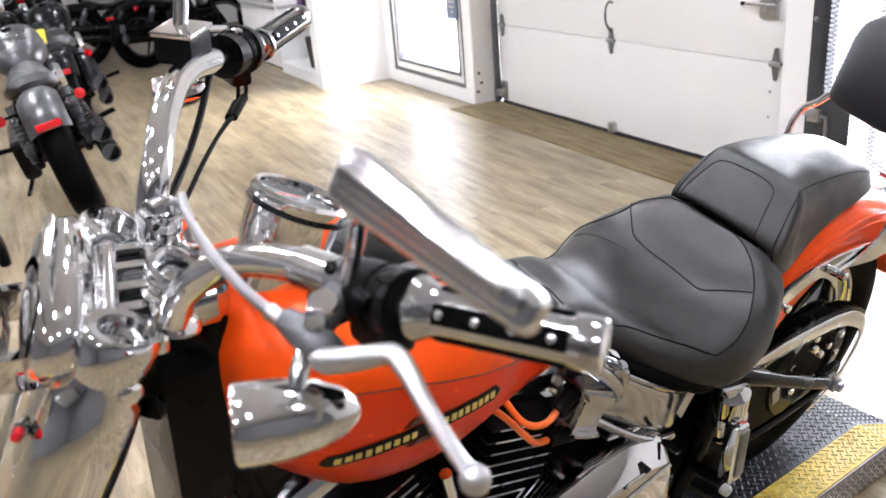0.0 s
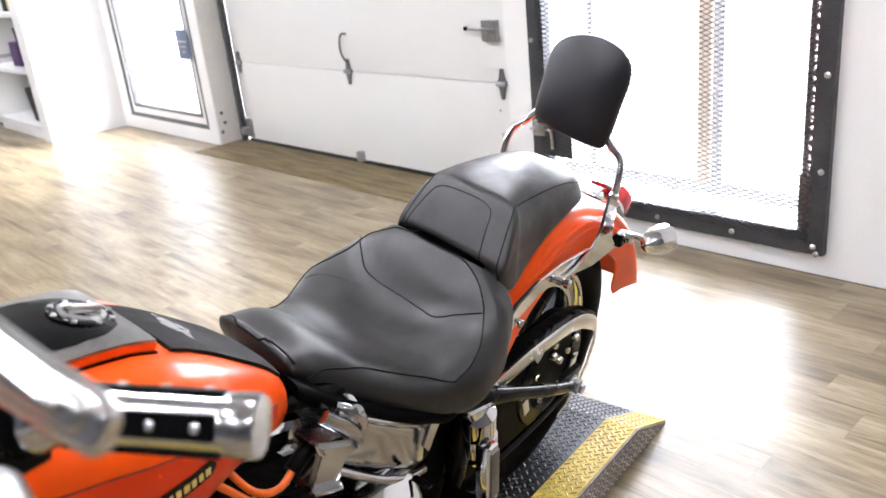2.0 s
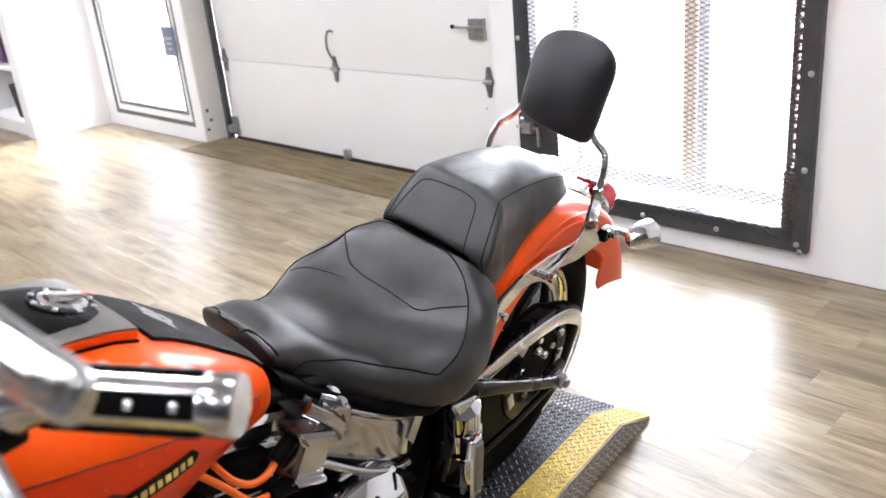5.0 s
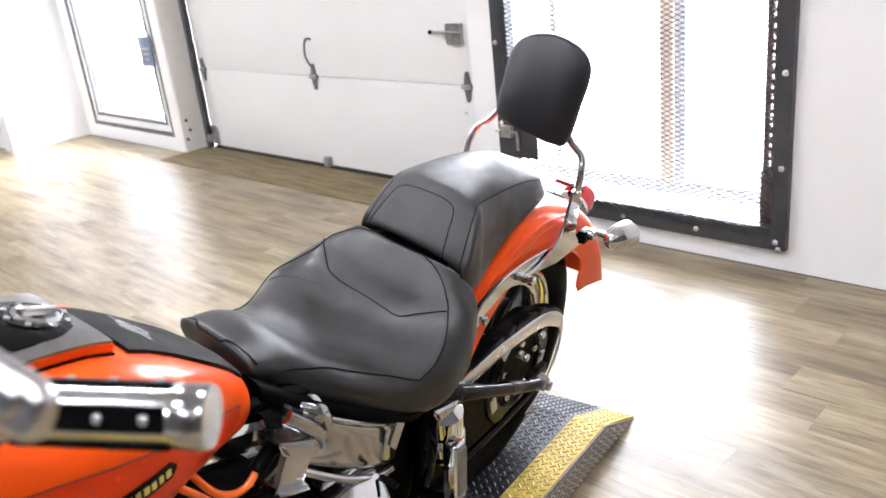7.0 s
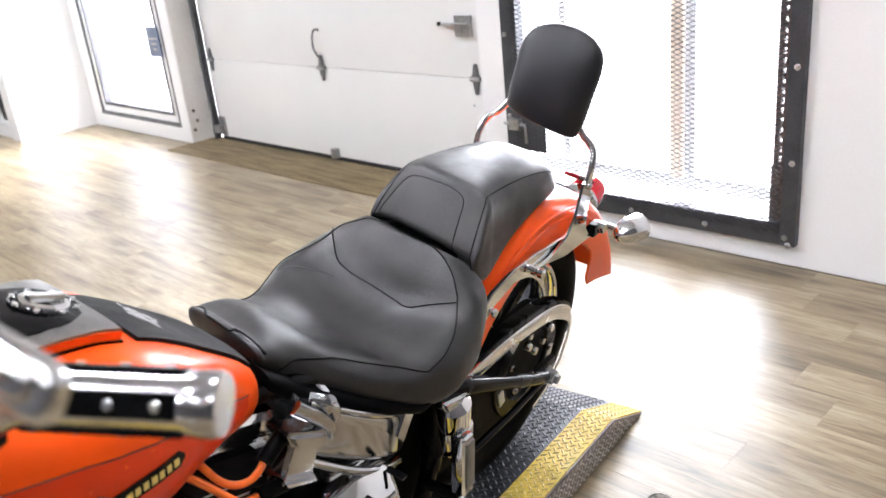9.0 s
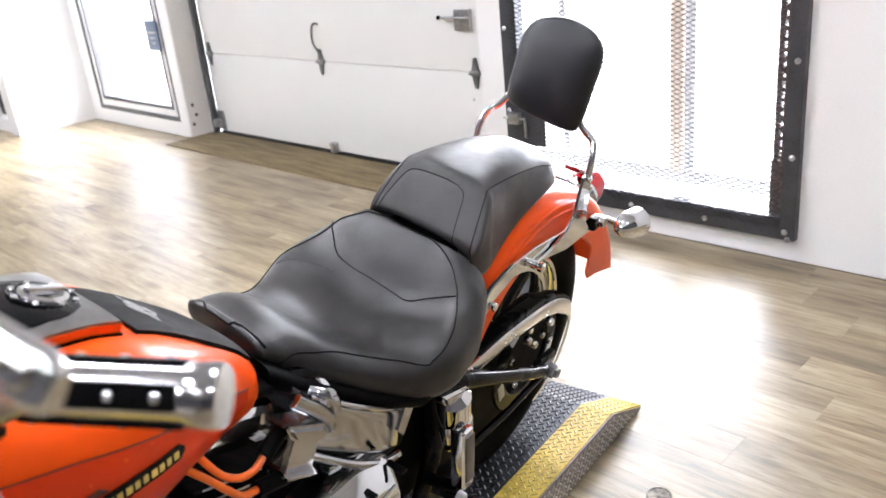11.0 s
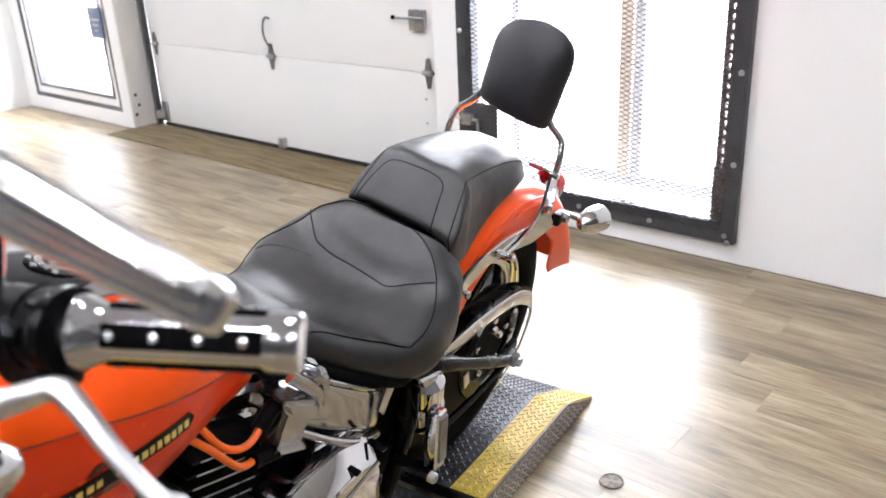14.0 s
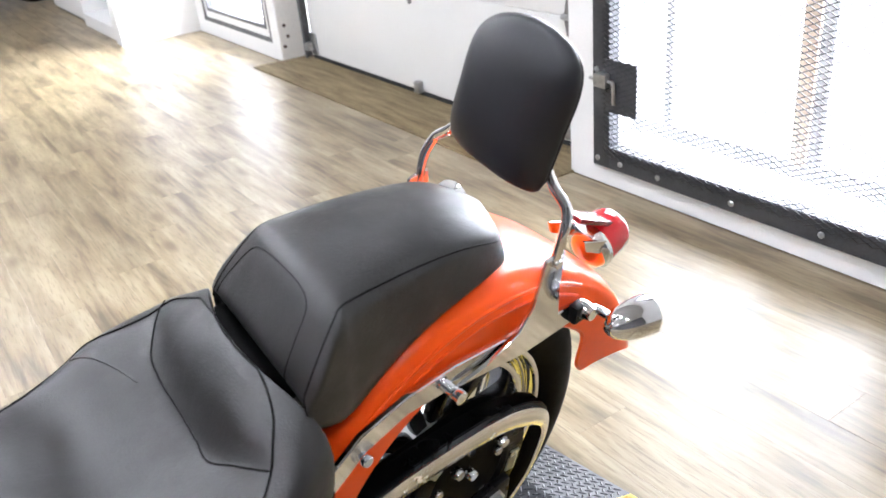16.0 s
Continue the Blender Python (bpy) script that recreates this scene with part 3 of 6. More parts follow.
part("tread_relief", treads(-YS + 0.004, -0.002, 0.01, 0.9, lambda x: FD + 0.0003), M_DYELW, front, smooth=0)["kind"] = "stuff"

# ---- the motorcycle ----
from mathutils.bvhtree import BVHTree

BIKE = pose(2.6956, -1.6129, 0.0841, -12, 0, -81.5)  # x forward, y to its left, z up; origin where the rear tyre stands
bike = thing("motorcycle", BIKE, "orange cruiser motorcycle with chrome trim, leaning on its stand", "motorcycle")
AX = Vector((0, 0, 0.323))


def torus(c, major, minor, wide, seg=64, k=18, n=2.4):
    rings = []
    for i in range(seg):
        a = 2 * math.pi * i / seg
        ring = []
        for j in range(k):
            b = 2 * math.pi * j / k
            cc, ss = math.cos(b), math.sin(b)
            rr = major + minor * math.copysign(abs(cc) ** (2 / n), cc)
            y = wide * math.copysign(abs(ss) ** (2 / n), ss)
            ring.append(Vector((c[0] + rr * math.cos(a), c[1] + y, c[2] + rr * math.sin(a))))
        rings.append(ring)
    return loft(rings, closed=True)


def tree_of(bm):
    bm.normal_update()
    return BVHTree.FromBMesh(bm)


def drape(tree, pts, d, lift=0.0):
    """Drops points onto a surface along d."""
    out = []
    d = Vector(d).normalized()
    for p in pts:
        hit, nrm, _, _ = tree.ray_cast(Vector(p) - d * 0.5, d)
        if hit is not None:
            out.append(hit + (nrm if nrm.dot(d) < 0 else -nrm) * lift)
    return out


def patch(tree, rows, d, lift, thick=0.002):
    """A thin sheet draped on a surface from a grid of points."""
    bm = bmesh.new()
    d = Vector(d).normalized()
    top, low = [], []
    for row in rows:
        t, l = [], []
        for p in row:
            hit, nrm, _, _ = tree.ray_cast(Vector(p) - d * 0.5, d)
            if hit is None:
                hit, nrm = tree.find_nearest(Vector(p))[:2]
            n = nrm if nrm.dot(d) < 0 else -nrm
            t.append(bm.verts.new(hit + n * lift))
            l.append(bm.verts.new(hit + n * (lift - thick)))
        top.append(t)
        low.append(l)
    nr, nc = len(rows), len(rows[0])
    for i in range(nr - 1):
        for j in range(nc - 1):
            bm.faces.new((top[i][j], top[i + 1][j], top[i + 1][j + 1], top[i][j + 1]))
            bm.faces.new((low[i][j], low[i][j + 1], low[i + 1][j + 1], low[i + 1][j]))
    for i in range(nr - 1):
        for j in (0, nc - 1):
            bm.faces.new((top[i][j], low[i][j], low[i + 1][j], top[i + 1][j]))
    for j in range(nc - 1):
        for i in (0, nr - 1):
            bm.faces.new((top[i][j], top[i][j + 1], low[i][j + 1], low[i][j]))
    return bm


def bolt(p, d, r=0.009, h=0.006, parent=None, material=None, name="bolt"):
    return part(name, lathe([(r, 0), (r, h * 0.7), (r * 0.8, h), (r * 0.3, h)], axis_m(p, d), 12), material or M_CHROME, parent or bike)


# rear wheel
wheel = part("rear_wheel", join(torus(AX, 0.208, 0.010, 0.052, 72, 12), torus(AX, 0.192, 0.014, 0.040, 72, 12)), M_CHROME, bike, "chrome rear rim")
part("tyre", torus(AX, 0.266, 0.057, 0.072, 80, 22, 2.3), M_RUBBER, wheel, "black rubber tyre")
for s in (1, -1):
    part("rim_lip", torus(AX + Vector((0, s * 0.054, 0)), 0.214, 0.006, 0.004, 72, 8), M_CHROME, wheel)
    part("rim_step", torus(AX + Vector((0, s * 0.044, 0)), 0.180, 0.006, 0.004, 72, 8), M_CHROME, wheel)
for k in range(10):
    a = 2 * math.pi * k / 10
    sp = rbox((0.15, 0.022, 0.026), (0.115, 0, 0), 0.006)
    bmesh.ops.transform(sp, matrix=Matrix.Translation(AX) @ Matrix.Rotation(a, 4, "Y"), verts=sp.verts)
    part("spoke", sp, M_BLACK, wheel)
part("hub", lathe([(0.03, -0.08), (0.05, -0.06), (0.05, 0.06), (0.03, 0.08)], pose(*AX, 90, 0, 0), 28), M_ALU, wheel)
pul = part("belt_pulley", lathe([(0.05, 0), (0.085, 0.004), (0.09, 0.012), (0.128, 0.012), (0.132, 0.002), (0.132, -0.03), (0.05, -0.03)], pose(0, 0.092, 0.323, -90, 0, 0), 48), M_BLACK, wheel, "black belt pulley")
for k in range(5):
    a = 2 * math.pi * k / 5 + 0.3
    bolt((0.068 * math.cos(a), 0.098, 0.323 + 0.068 * math.sin(a)), (0, 1, 0), 0.009, 0.010, pul)
    part("window", rbox((0.042, 0.004, 0.020), (0, 0, 0), 0.008, Matrix.Translation((0.108 * math.cos(a + 0.6), 0.105, 0.323 + 0.108 * math.sin(a + 0.6))) @ Matrix.Rotation(-(a + 0.6 + 1.57), 4, "Y")), M_ALU, pul)

# rear fender
def fender(r_out, hw, a0, a1, flare, t=0.004, skirt=0.055, cut=14):
    """A fender shell round the rear axle, its skirts deeper towards the tail, its end cut on a slant."""
    rings = []
    seg = 56
    m = 20
    for i in range(seg + 1):
        f = i / seg
        rr = r_out + flare * max(0, (f - 0.655) / 0.345) ** 2
        q = min(1, max(0, (f - 0.828) / 0.146))
        dmax = 0.100 + skirt * q * q * (3 - 2 * q)
        ring = []
        for s in (1, -1):
            for j in range(m + 1):
                u = (j / m * 2 - 1) * s
                sd = abs(u)
                y = (hw - (t if s < 0 else 0)) * math.copysign(min(1, math.sin(min(1, sd / 0.62) * math.pi / 2)) ** 0.8, u)
                dr = 0.038 * min(1, sd / 0.62) ** 2.6 + max(0, (sd - 0.62) / 0.38) * (dmax - 0.038)
                a = radians(a0 + (a1 - cut * dr / 0.150 - a0) * f)
                r2 = rr - dr - (t if s < 0 else 0)
                ring.append(Vector((r2 * math.cos(a), y, AX.z + r2 * math.sin(a))))
        rings.append(ring)
    return loft(rings)


rf = part("rear_fender", fender(0.385, 0.115, 14, 174, 0.034), M_PAINT, bike, "orange painted rear fender")
for s in (1, -1):
    for dr, rr in ((0.030, 0.0040), (0.046, 0.0030)):
        part("fender_crease", tube([((0.385 - dr) * math.cos(radians(a)), (0.1115 if dr < 0.04 else 0.1145) * s, AX.z + (0.385 - dr) * math.sin(radians(a))) for a in range(40, 125, 7)], rr, 8, 3), M_PAINT, rf)

# fender struts, docking bolts, backrest frame
for s in (1, -1):
    y = 0.124 * s
    st = part("fender_strut", plate([(0.31, 0.560), (0.235, 0.616), (0.16, 0.634), (0.08, 0.636), (-0.05, 0.622), (-0.19, 0.604), (-0.205, 0.594), (-0.20, 0.574), (-0.06, 0.572), (0.08, 0.598), (0.16, 0.602), (0.225, 0.583), (0.290, 0.532)], 0.009, 0.002, Matrix.Translation((0, y, 0))), M_CHROME, bike, "chrome fender strut")
    bolt((0.228, y + 0.005 * s, 0.573), (0, s, 0), 0.009, 0.007, st)
    bolt((-0.03, y + 0.005 * s, 0.604), (0, s, 0), 0.008, 0.006, st)
    part("docking_stud", join(lathe([(0.009, 0), (0.009, 0.010), (0.006, 0.012), (0.007, 0.014), (0.010, 0.015), (0.010, 0.024), (0.004, 0.027)], axis_m((0.088, y + 0.004 * s, 0.602), (0, s, 0)), 14)), M_CHROME, st)
    sp_ = part("backrest_bracket", plate([(0.085, 0.606), (0.03, 0.612), (-0.03, 0.632), (-0.055, 0.665), (-0.07, 0.735), (-0.108, 0.738), (-0.110, 0.67), (-0.118, 0.620), (-0.14, 0.596), (-0.02, 0.590)], 0.006, 0.0015, Matrix.Translation((0, 0.134 * s, 0))), M_CHROME, bike, "polished backrest side bracket")
    bolt((-0.090, 0.138 * s, 0.725), (0, s, 0), 0.007, 0.006, sp_)
part("backrest_hoop", tube([(-0.090, 0.134, 0.72), (-0.100, 0.134, 0.765), (-0.112, 0.124, 0.795), (-0.112, 0.095, 0.82), (-0.118, 0.07, 0.86), (-0.135, 0.062, 0.92), (-0.145, 0.05, 0.955), (-0.148, 0, 0.965), (-0.145, -0.05, 0.955), (-0.135, -0.062, 0.92), (-0.118, -0.07, 0.86), (-0.112, -0.095, 0.82), (-0.112, -0.124, 0.795), (-0.100, -0.134, 0.765), (-0.090, -0.134, 0.72)], 0.0075, 12, 6), M_CHROME, bike, "chrome backrest hoop")


def pad():
    """A rounded, bowed backrest cushion that leans back and narrows to a domed top."""
    rings = []
    zs = [(0.0, 0.016, 0.068), (0.005, 0.033, 0.081), (0.036, 0.055, 0.085), (0.081, 0.059, 0.086), (0.125, 0.053, 0.088), (0.154, 0.044, 0.081), (0.175, 0.033, 0.061), (0.186, 0.023, 0.036), (0.191, 0.011, 0.012)]
    for z, d, w in zs:
        ring = []
        for j in range(56):
            a = 2 * math.pi * j / 56
            c, s = math.cos(a), math.sin(a)
            y = w * math.copysign(abs(s) ** 0.66, s)
            x = 0.5 * d * math.copysign(abs(c) ** 0.95, c) - 0.212 * z - 1.33 * (w * s) ** 2
            ring.append(Vector((x, y + 0.079 * z, z - 0.1785 * y * (1 - z / 0.22))))
        rings.append(ring)
    return loft(smooth_rings(rings, 3))


PADC = Vector((-0.0722, 0.0168, 0.8307))
pm = pad()
bmesh.ops.translate(pm, verts=pm.verts, vec=PADC)
pt_ = tree_of(pm)
bp_ = part("backrest_pad", pm, M_VINYL, bike, "black vinyl backrest pad", smooth=60)
line = []
for k in range(61):
    a = radians(-62 + 304 * k / 60)
    c = PADC + Vector((-0.030, 0.007, 0.085))
    h, nn, _, _ = pt_.ray_cast(c + Vector((-0.06 * math.sin(a) - 0.004, 0.3 * math.cos(a), 0.3 * math.sin(a))), Vector((0.06 * math.sin(a), -0.3 * math.cos(a), -0.3 * math.sin(a))).normalized())
    if h is not None:
        line.append(h)
part("piping", tube(line, 0.0020, 6, 1), M_VINYL, bp_)

# the two seats share a frame of their own, set a little askew
SEATM = pose(0.30, -0.022, 0, 0, 0, -5)


def seated(bm):
    bmesh.ops.transform(bm, matrix=SEATM, verts=bm.verts)
    return bm


def tring(x, hwt, hwb, zt, zb, n, k=56):
    """A rounded trapezoid ring: hwt wide at the top, hwb at the bottom, a little crowned."""
    out = []
    for j in range(k):
        a = 2 * math.pi * (j + 0.5) / k
        c, s_ = math.cos(a), math.sin(a)
        v = math.copysign(abs(s_) ** (2 / n), s_)
        u = math.copysign(abs(c) ** (2 / n), c)
        f = (v + 1) / 2
        out.append(Vector((x, u * (hwb + (hwt - hwb) * f), zb + (zt - zb) * f + (0.014 * (1 - u * u) - 0.003) * f)))
    return out


def bowed(ring, w, bow, skew, yc):
    """Sweeps a ring's sides back by w and shifts it sideways."""
    return [Vector((p.x + w * (skew * p.y - bow * p.y * p.y), p.y + yc, p.z)) for p in ring]


def welt(name, tree, pts, parent, r=0.0015, sub=8, material=None):
    """A raised seam laid along the nearest skin of a cushion."""
    line = []
    for p in catmull([SEATM @ Vector(p) for p in pts], sub):
        hit, nrm = tree.find_nearest(p)[:2]
        line.append(hit + nrm * (r * 0.35))
    return part(name, tube(line, r, 6, 1), material or M_THREAD, parent)


# passenger seat
PASSENGER = [
    (-0.044, 0.094, 0.09, 0.698, 0.684, 4, 0.01),
    (-0.020, 0.116, 0.112, 0.7, 0.678, 5, 0.011),
    (-0.0125, 0.127, 0.122, 0.709, 0.668, 7, 0.012),
    (-0.029, 0.128, 0.125, 0.739, 0.65, 9, 0.014),
    (-0.057, 0.113, 0.122, 0.783, 0.639, 9, 0.017),
    (-0.072, 0.107, 0.118, 0.797, 0.638, 9, 0.018),
    (-0.091, 0.103, 0.117, 0.8, 0.639, 8, 0.014),
    (-0.152, 0.097, 0.108, 0.799, 0.666, 8, 0.008),
    (-0.216, 0.091, 0.103, 0.795, 0.689, 8, 0.003),
    (-0.279, 0.086, 0.102, 0.788, 0.706, 7, -0.001),
    (-0.324, 0.079, 0.099, 0.779, 0.714, 6, -0.004),
    (-0.353, 0.063, 0.09, 0.766, 0.715, 5, -0.006),
    (-0.371, 0.038, 0.062, 0.755, 0.719, 4, -0.009),
    (-0.378, 0.014, 0.032, 0.75, 0.722, 3, -0.01),
]
ps = seated(loft(smooth_rings([bowed(tring(x, a, b, zt, zb, n), min(1, max(0, (x + 0.184) / 0.127)), 0.411, 0.045, yc) for x, a, b, zt, zb, n, yc in PASSENGER], 3)))
pst = tree_of(ps)
psg = part("passenger_seat", ps, M_LEATHER, bike, "black stitched leather passenger seat", smooth=60)
welt("stitching", pst, [(-0.006, -0.093, 0.708), (-0.022, -0.088, 0.727), (-0.044, -0.071, 0.759), (-0.057, -0.056, 0.782), (-0.062, -0.036, 0.790), (-0.063, 0.000, 0.793), (-0.062, 0.045, 0.793), (-0.057, 0.071, 0.788), (-0.050, 0.080, 0.778), (-0.036, 0.084, 0.757), (-0.010, 0.091, 0.722), (0.004, 0.095, 0.705)], psg)
for s in (1, -1):
    welt("side_seam", pst, [(0.012, 0.012 + 0.124 * s, 0.688), (-0.027, 0.014 + 0.112 * s, 0.737), (-0.061, 0.017 + 0.099 * s, 0.786), (-0.075, 0.016 + 0.095 * s, 0.797), (-0.111, 0.012 + 0.092 * s, 0.795), (-0.184, 0.006 + 0.089 * s, 0.790), (-0.265, 0.0 + 0.086 * s, 0.779), (-0.340, -0.005 + 0.078 * s, 0.755)], psg, 0.0016)

# rider seat
RIDER = [
    (0.006, 0.074, 0.676, 0.544, 2.4, 0.616, 0, 0.012),
    (0.0065, 0.129, 0.703, 0.533, 2.8, 0.66, 0, 0.008),
    (0.0085, 0.151, 0.712, 0.523, 2.8, 0.635, 0, 0.005),
    (0.0115, 0.162, 0.712, 0.517, 2.8, 0.616, 0, 0.003),
    (0.021, 0.169, 0.712, 0.512, 2.8, 0.605, 0.004, 0.003),
    (0.037, 0.177, 0.71, 0.509, 2.9, 0.598, 0.018, 0.003),
    (0.057, 0.187, 0.706, 0.508, 3, 0.595, 0.038, 0.003),
    (0.084, 0.204, 0.685, 0.507, 3, 0.583, 0.06, 0),
    (0.119, 0.215, 0.667, 0.504, 3, 0.574, 0.056, 0),
    (0.159, 0.219, 0.654, 0.502, 2.9, 0.569, 0.044, 0.005),
    (0.209, 0.195, 0.642, 0.509, 2.7, 0.57, 0.031, 0.014),
    (0.269, 0.155, 0.665, 0.543, 2.4, 0.593, 0.025, 0.018),
    (0.319, 0.123, 0.699, 0.582, 2.2, 0.626, 0.008, 0.018),
    (0.359, 0.101, 0.719, 0.612, 2.2, 0.655, 0, 0.019),
    (0.387, 0.091, 0.722, 0.636, 2.3, 0.6833, 0.001, 0.022),
    (0.406, 0.083, 0.724, 0.657, 2.3, 0.6938, 0.002, 0.026),
    (0.414, 0.082, 0.729, 0.672, 2.4, 0.7030, 0.002, 0.027),
    (0.420, 0.074, 0.728, 0.680, 2.3, 0.7050, 0.001, 0.028),
    (0.423, 0.050, 0.720, 0.692, 2.2, 0.7070, 0.001, 0.028),
]
rs = seated(loft(smooth_rings([bowed(sring(x, hw, zt, zb, n, 64, zm=zm, dish=dish), min(1, max(0, (0.309 - x) / 0.28)), 1.717, 0.03, yc) for x, hw, zt, zb, n, zm, dish, yc in RIDER], 3)))
rst = tree_of(rs)
rsg = part("rider_seat", rs, M_LEATHER, bike, "black stitched leather rider seat", smooth=60)
welt("stitching", rst, [(0.020, -0.166, 0.662), (0.052, -0.128, 0.651), (0.070, -0.098, 0.636), (0.075, -0.054, 0.631), (0.077, 0.000, 0.630), (0.080, 0.045, 0.628), (0.083, 0.074, 0.626), (0.080, 0.093, 0.630), (0.067, 0.118, 0.643), (0.046, 0.155, 0.656)], rsg)
welt("piping", rst, [(-0.002, -0.100, 0.702), (0.003, -0.050, 0.713), (0.004, -0.004, 0.718), (0.006, 0.064, 0.713), (0.016, 0.112, 0.694), (0.034, 0.143, 0.673), (0.045, 0.157, 0.656), (0.083, 0.185, 0.631), (0.126, 0.203, 0.618), (0.156, 0.204, 0.608), (0.173, 0.200, 0.606), (0.212, 0.168, 0.617), (0.274, 0.132, 0.643), (0.330, 0.122, 0.669), (0.362, 0.114, 0.678), (0.388, 0.110, 0.674)], rsg, 0.0016)
welt("side_welt", rst, [(0.380, -0.070, 0.680), (0.330, -0.096, 0.669), (0.274, -0.112, 0.643), (0.212, -0.150, 0.617), (0.156, -0.196, 0.608), (0.083, -0.180, 0.631), (0.020, -0.150, 0.680), (-0.002, -0.100, 0.702)], rsg, 0.0016)
welt("nose_welt", rst, [(0.404, -0.048, 0.700), (0.412, -0.030, 0.716), (0.418, 0.000, 0.724), (0.418, 0.040, 0.724), (0.413, 0.078, 0.718), (0.404, 0.102, 0.702)], rsg, 0.0022)
welt("leather_fold", rst, [(0.150, -0.178, 0.620), (0.128, -0.155, 0.621), (0.108, -0.118, 0.620), (0.096, -0.084, 0.618)], rsg, 0.0013, 8, M_LEATHER)
# Added body that keeps the shaded crevice between the cushions black.
part("seat_gap_fill", seated(loft([sring(-0.085, 0.085, 0.690, 0.60, 5), sring(-0.03, 0.112, 0.688, 0.58, 5), sring(0.02, 0.120, 0.676, 0.57, 5), sring(0.05, 0.110, 0.640, 0.57, 5)])), M_RUBBER, rsg, "black filler added to darken the gap between the two seats")
part("seat_base", loft([sring(0.29, 0.15, 0.60, 0.56, 3), sring(0.37, 0.18, 0.575, 0.532, 3), sring(0.50, 0.175, 0.565, 0.522, 3), sring(0.58, 0.145, 0.60, 0.545, 3), sring(0.66, 0.10, 0.645, 0.59, 3), sring(0.73, 0.075, 0.70, 0.65, 3)]), M_RUBBER, rsg, "black moulded seat base")

# fuel tank
tk = loft(smooth_rings([sring(0.7365, 0.012, 0.690, 0.672, 2.2, 40, zm=0.684), sring(0.7426, 0.040, 0.702, 0.6528, 2.2, 40, zm=0.688), sring(0.752, 0.0735, 0.724, 0.6368, 2.3, 40, zm=0.687), sring(0.7833, 0.1008, 0.754, 0.6341, 3.0, 40, nb=2.4, zm=0.699), sring(0.8366, 0.1157, 0.795, 0.629, 3.8, 40, nb=2.2, zm=0.712), sring(0.90, 0.1379, 0.841, 0.6196, 4.0, 40, nb=2.2, zm=0.737), sring(0.97, 0.1550, 0.875, 0.6001, 3.4, 40, nb=2.2, zm=0.7524), sring(1.05, 0.1600, 0.897, 0.5922, 2.2, 40, nb=2.2, zm=0.7685), sring(1.12, 0.152, 0.917, 0.610, 2.5, 40, nb=2.2, zm=0.782),
           sring(1.18, 0.135, 0.924, 0.660, 2.7, 40, nb=2.2, zm=0.798), sring(1.222, 0.110, 0.905, 0.716, 2.6, 40, zm=0.810), sring(1.244, 0.072, 0.872, 0.762, 2.3, 40, zm=0.82), sring(1.253, 0.03, 0.855, 0.79, 2.2, 40)], 2))
tkt = tree_of(tk)
tank = part("fuel_tank", tk, M_PAINT, bike, "glossy orange fuel tank", smooth=35)
M_STRIPE = mat("dark_red_stripe", (0.16, 0.012, 0.006), 0.3)
# darker lower side panel with its emblem, both sides
for s in (1, -1):
    pnl = []
    for i in range(25):
        x = 0.80 + 0.44 * i / 24
        zt = 0.741 + (x - 0.84) * 0.42 - 0.36 * (x - 0.84) ** 2
        zb = 0.700 - 0.065 * math.sin(min(1, (x - 0.80) / 0.26) * math.pi / 2) + 1.6 * max(0, x - 1.10) ** 1.5
        pnl.append([(x, 0.3 * s, zb + (zt - 0.006 - zb) * j / 8) for j in range(9)])
    part("side_panel", patch(tkt, pnl, (0, -s, 0), 0.0008, 0.0006), M_PAINT_RED, tank, "darker orange side panel")
    part("pinstripe", tube(drape(tkt, [(0.80 + 0.43 * i / 40, 0.3 * s, 0.736 + (0.80 + 0.43 * i / 40 - 0.84) * 0.42 - 0.36 * (0.80 + 0.43 * i / 40 - 0.84) ** 2) for i in range(41)], (0, -s, 0), 0.0012), 0.0010, 6, 1), M_STRIPE, tank, "dark pinstripe")
    em = []
    for i in range(31):
        f = i / 30
        x = 1.172 - 0.240 * f
        zc = 0.735 + 0.010 * math.sin(f * math.pi) + 0.004 * f
        h = 0.0110 * min(1, (min(f, 1 - f) / 0.035 + 0.25))
        em.append([(x, 0.3 * s, zc + h * (j / 3 - 1)) for j in range(7)])
    emb = part("tank_emblem", patch(tkt, em, (0, -s, 0), 0.0024, 0.0012), M_BLACK, tank, "black pointed emblem with gold marks")
    for k in range(20):
        f0 = 0.06 + 0.0455 * k
        if k == 9:
            continue
        rows = []
        for f in (f0, f0 + 0.015, f0 + 0.027 + 0.005 * (k % 3 == 1)):
            x = 1.172 - 0.240 * f
            zc = 0.735 + 0.010 * math.sin(f * math.pi) + 0.004 * f
            rows.append([(x, 0.3 * s, zc - 0.001 + 0.0048 * (j - 1)) for j in range(3)])
        part("gold_bar", patch(tkt, rows, (0, -s, 0), 0.0034, 0.0008), M_GOLD, emb)
    for dz in (0.018, -0.016):
        rows = [[(1.070 + 0.012 * (1 - v), 0.3 * s, 0.747 + dz * (0.75 + 0.6 * v)), (1.044 - 0.012 * (1 - v) + 0.0, 0.3 * s, 0.747 + dz * (0.75 + 0.6 * v))] for v in (0, 0.5, 0.95)]
        part("emblem_point", patch(tkt, rows, (0, -s, 0), 0.0022, 0.0008), mat("dark_red_print", (0.12, 0.015, 0.008), 0.3), emb)
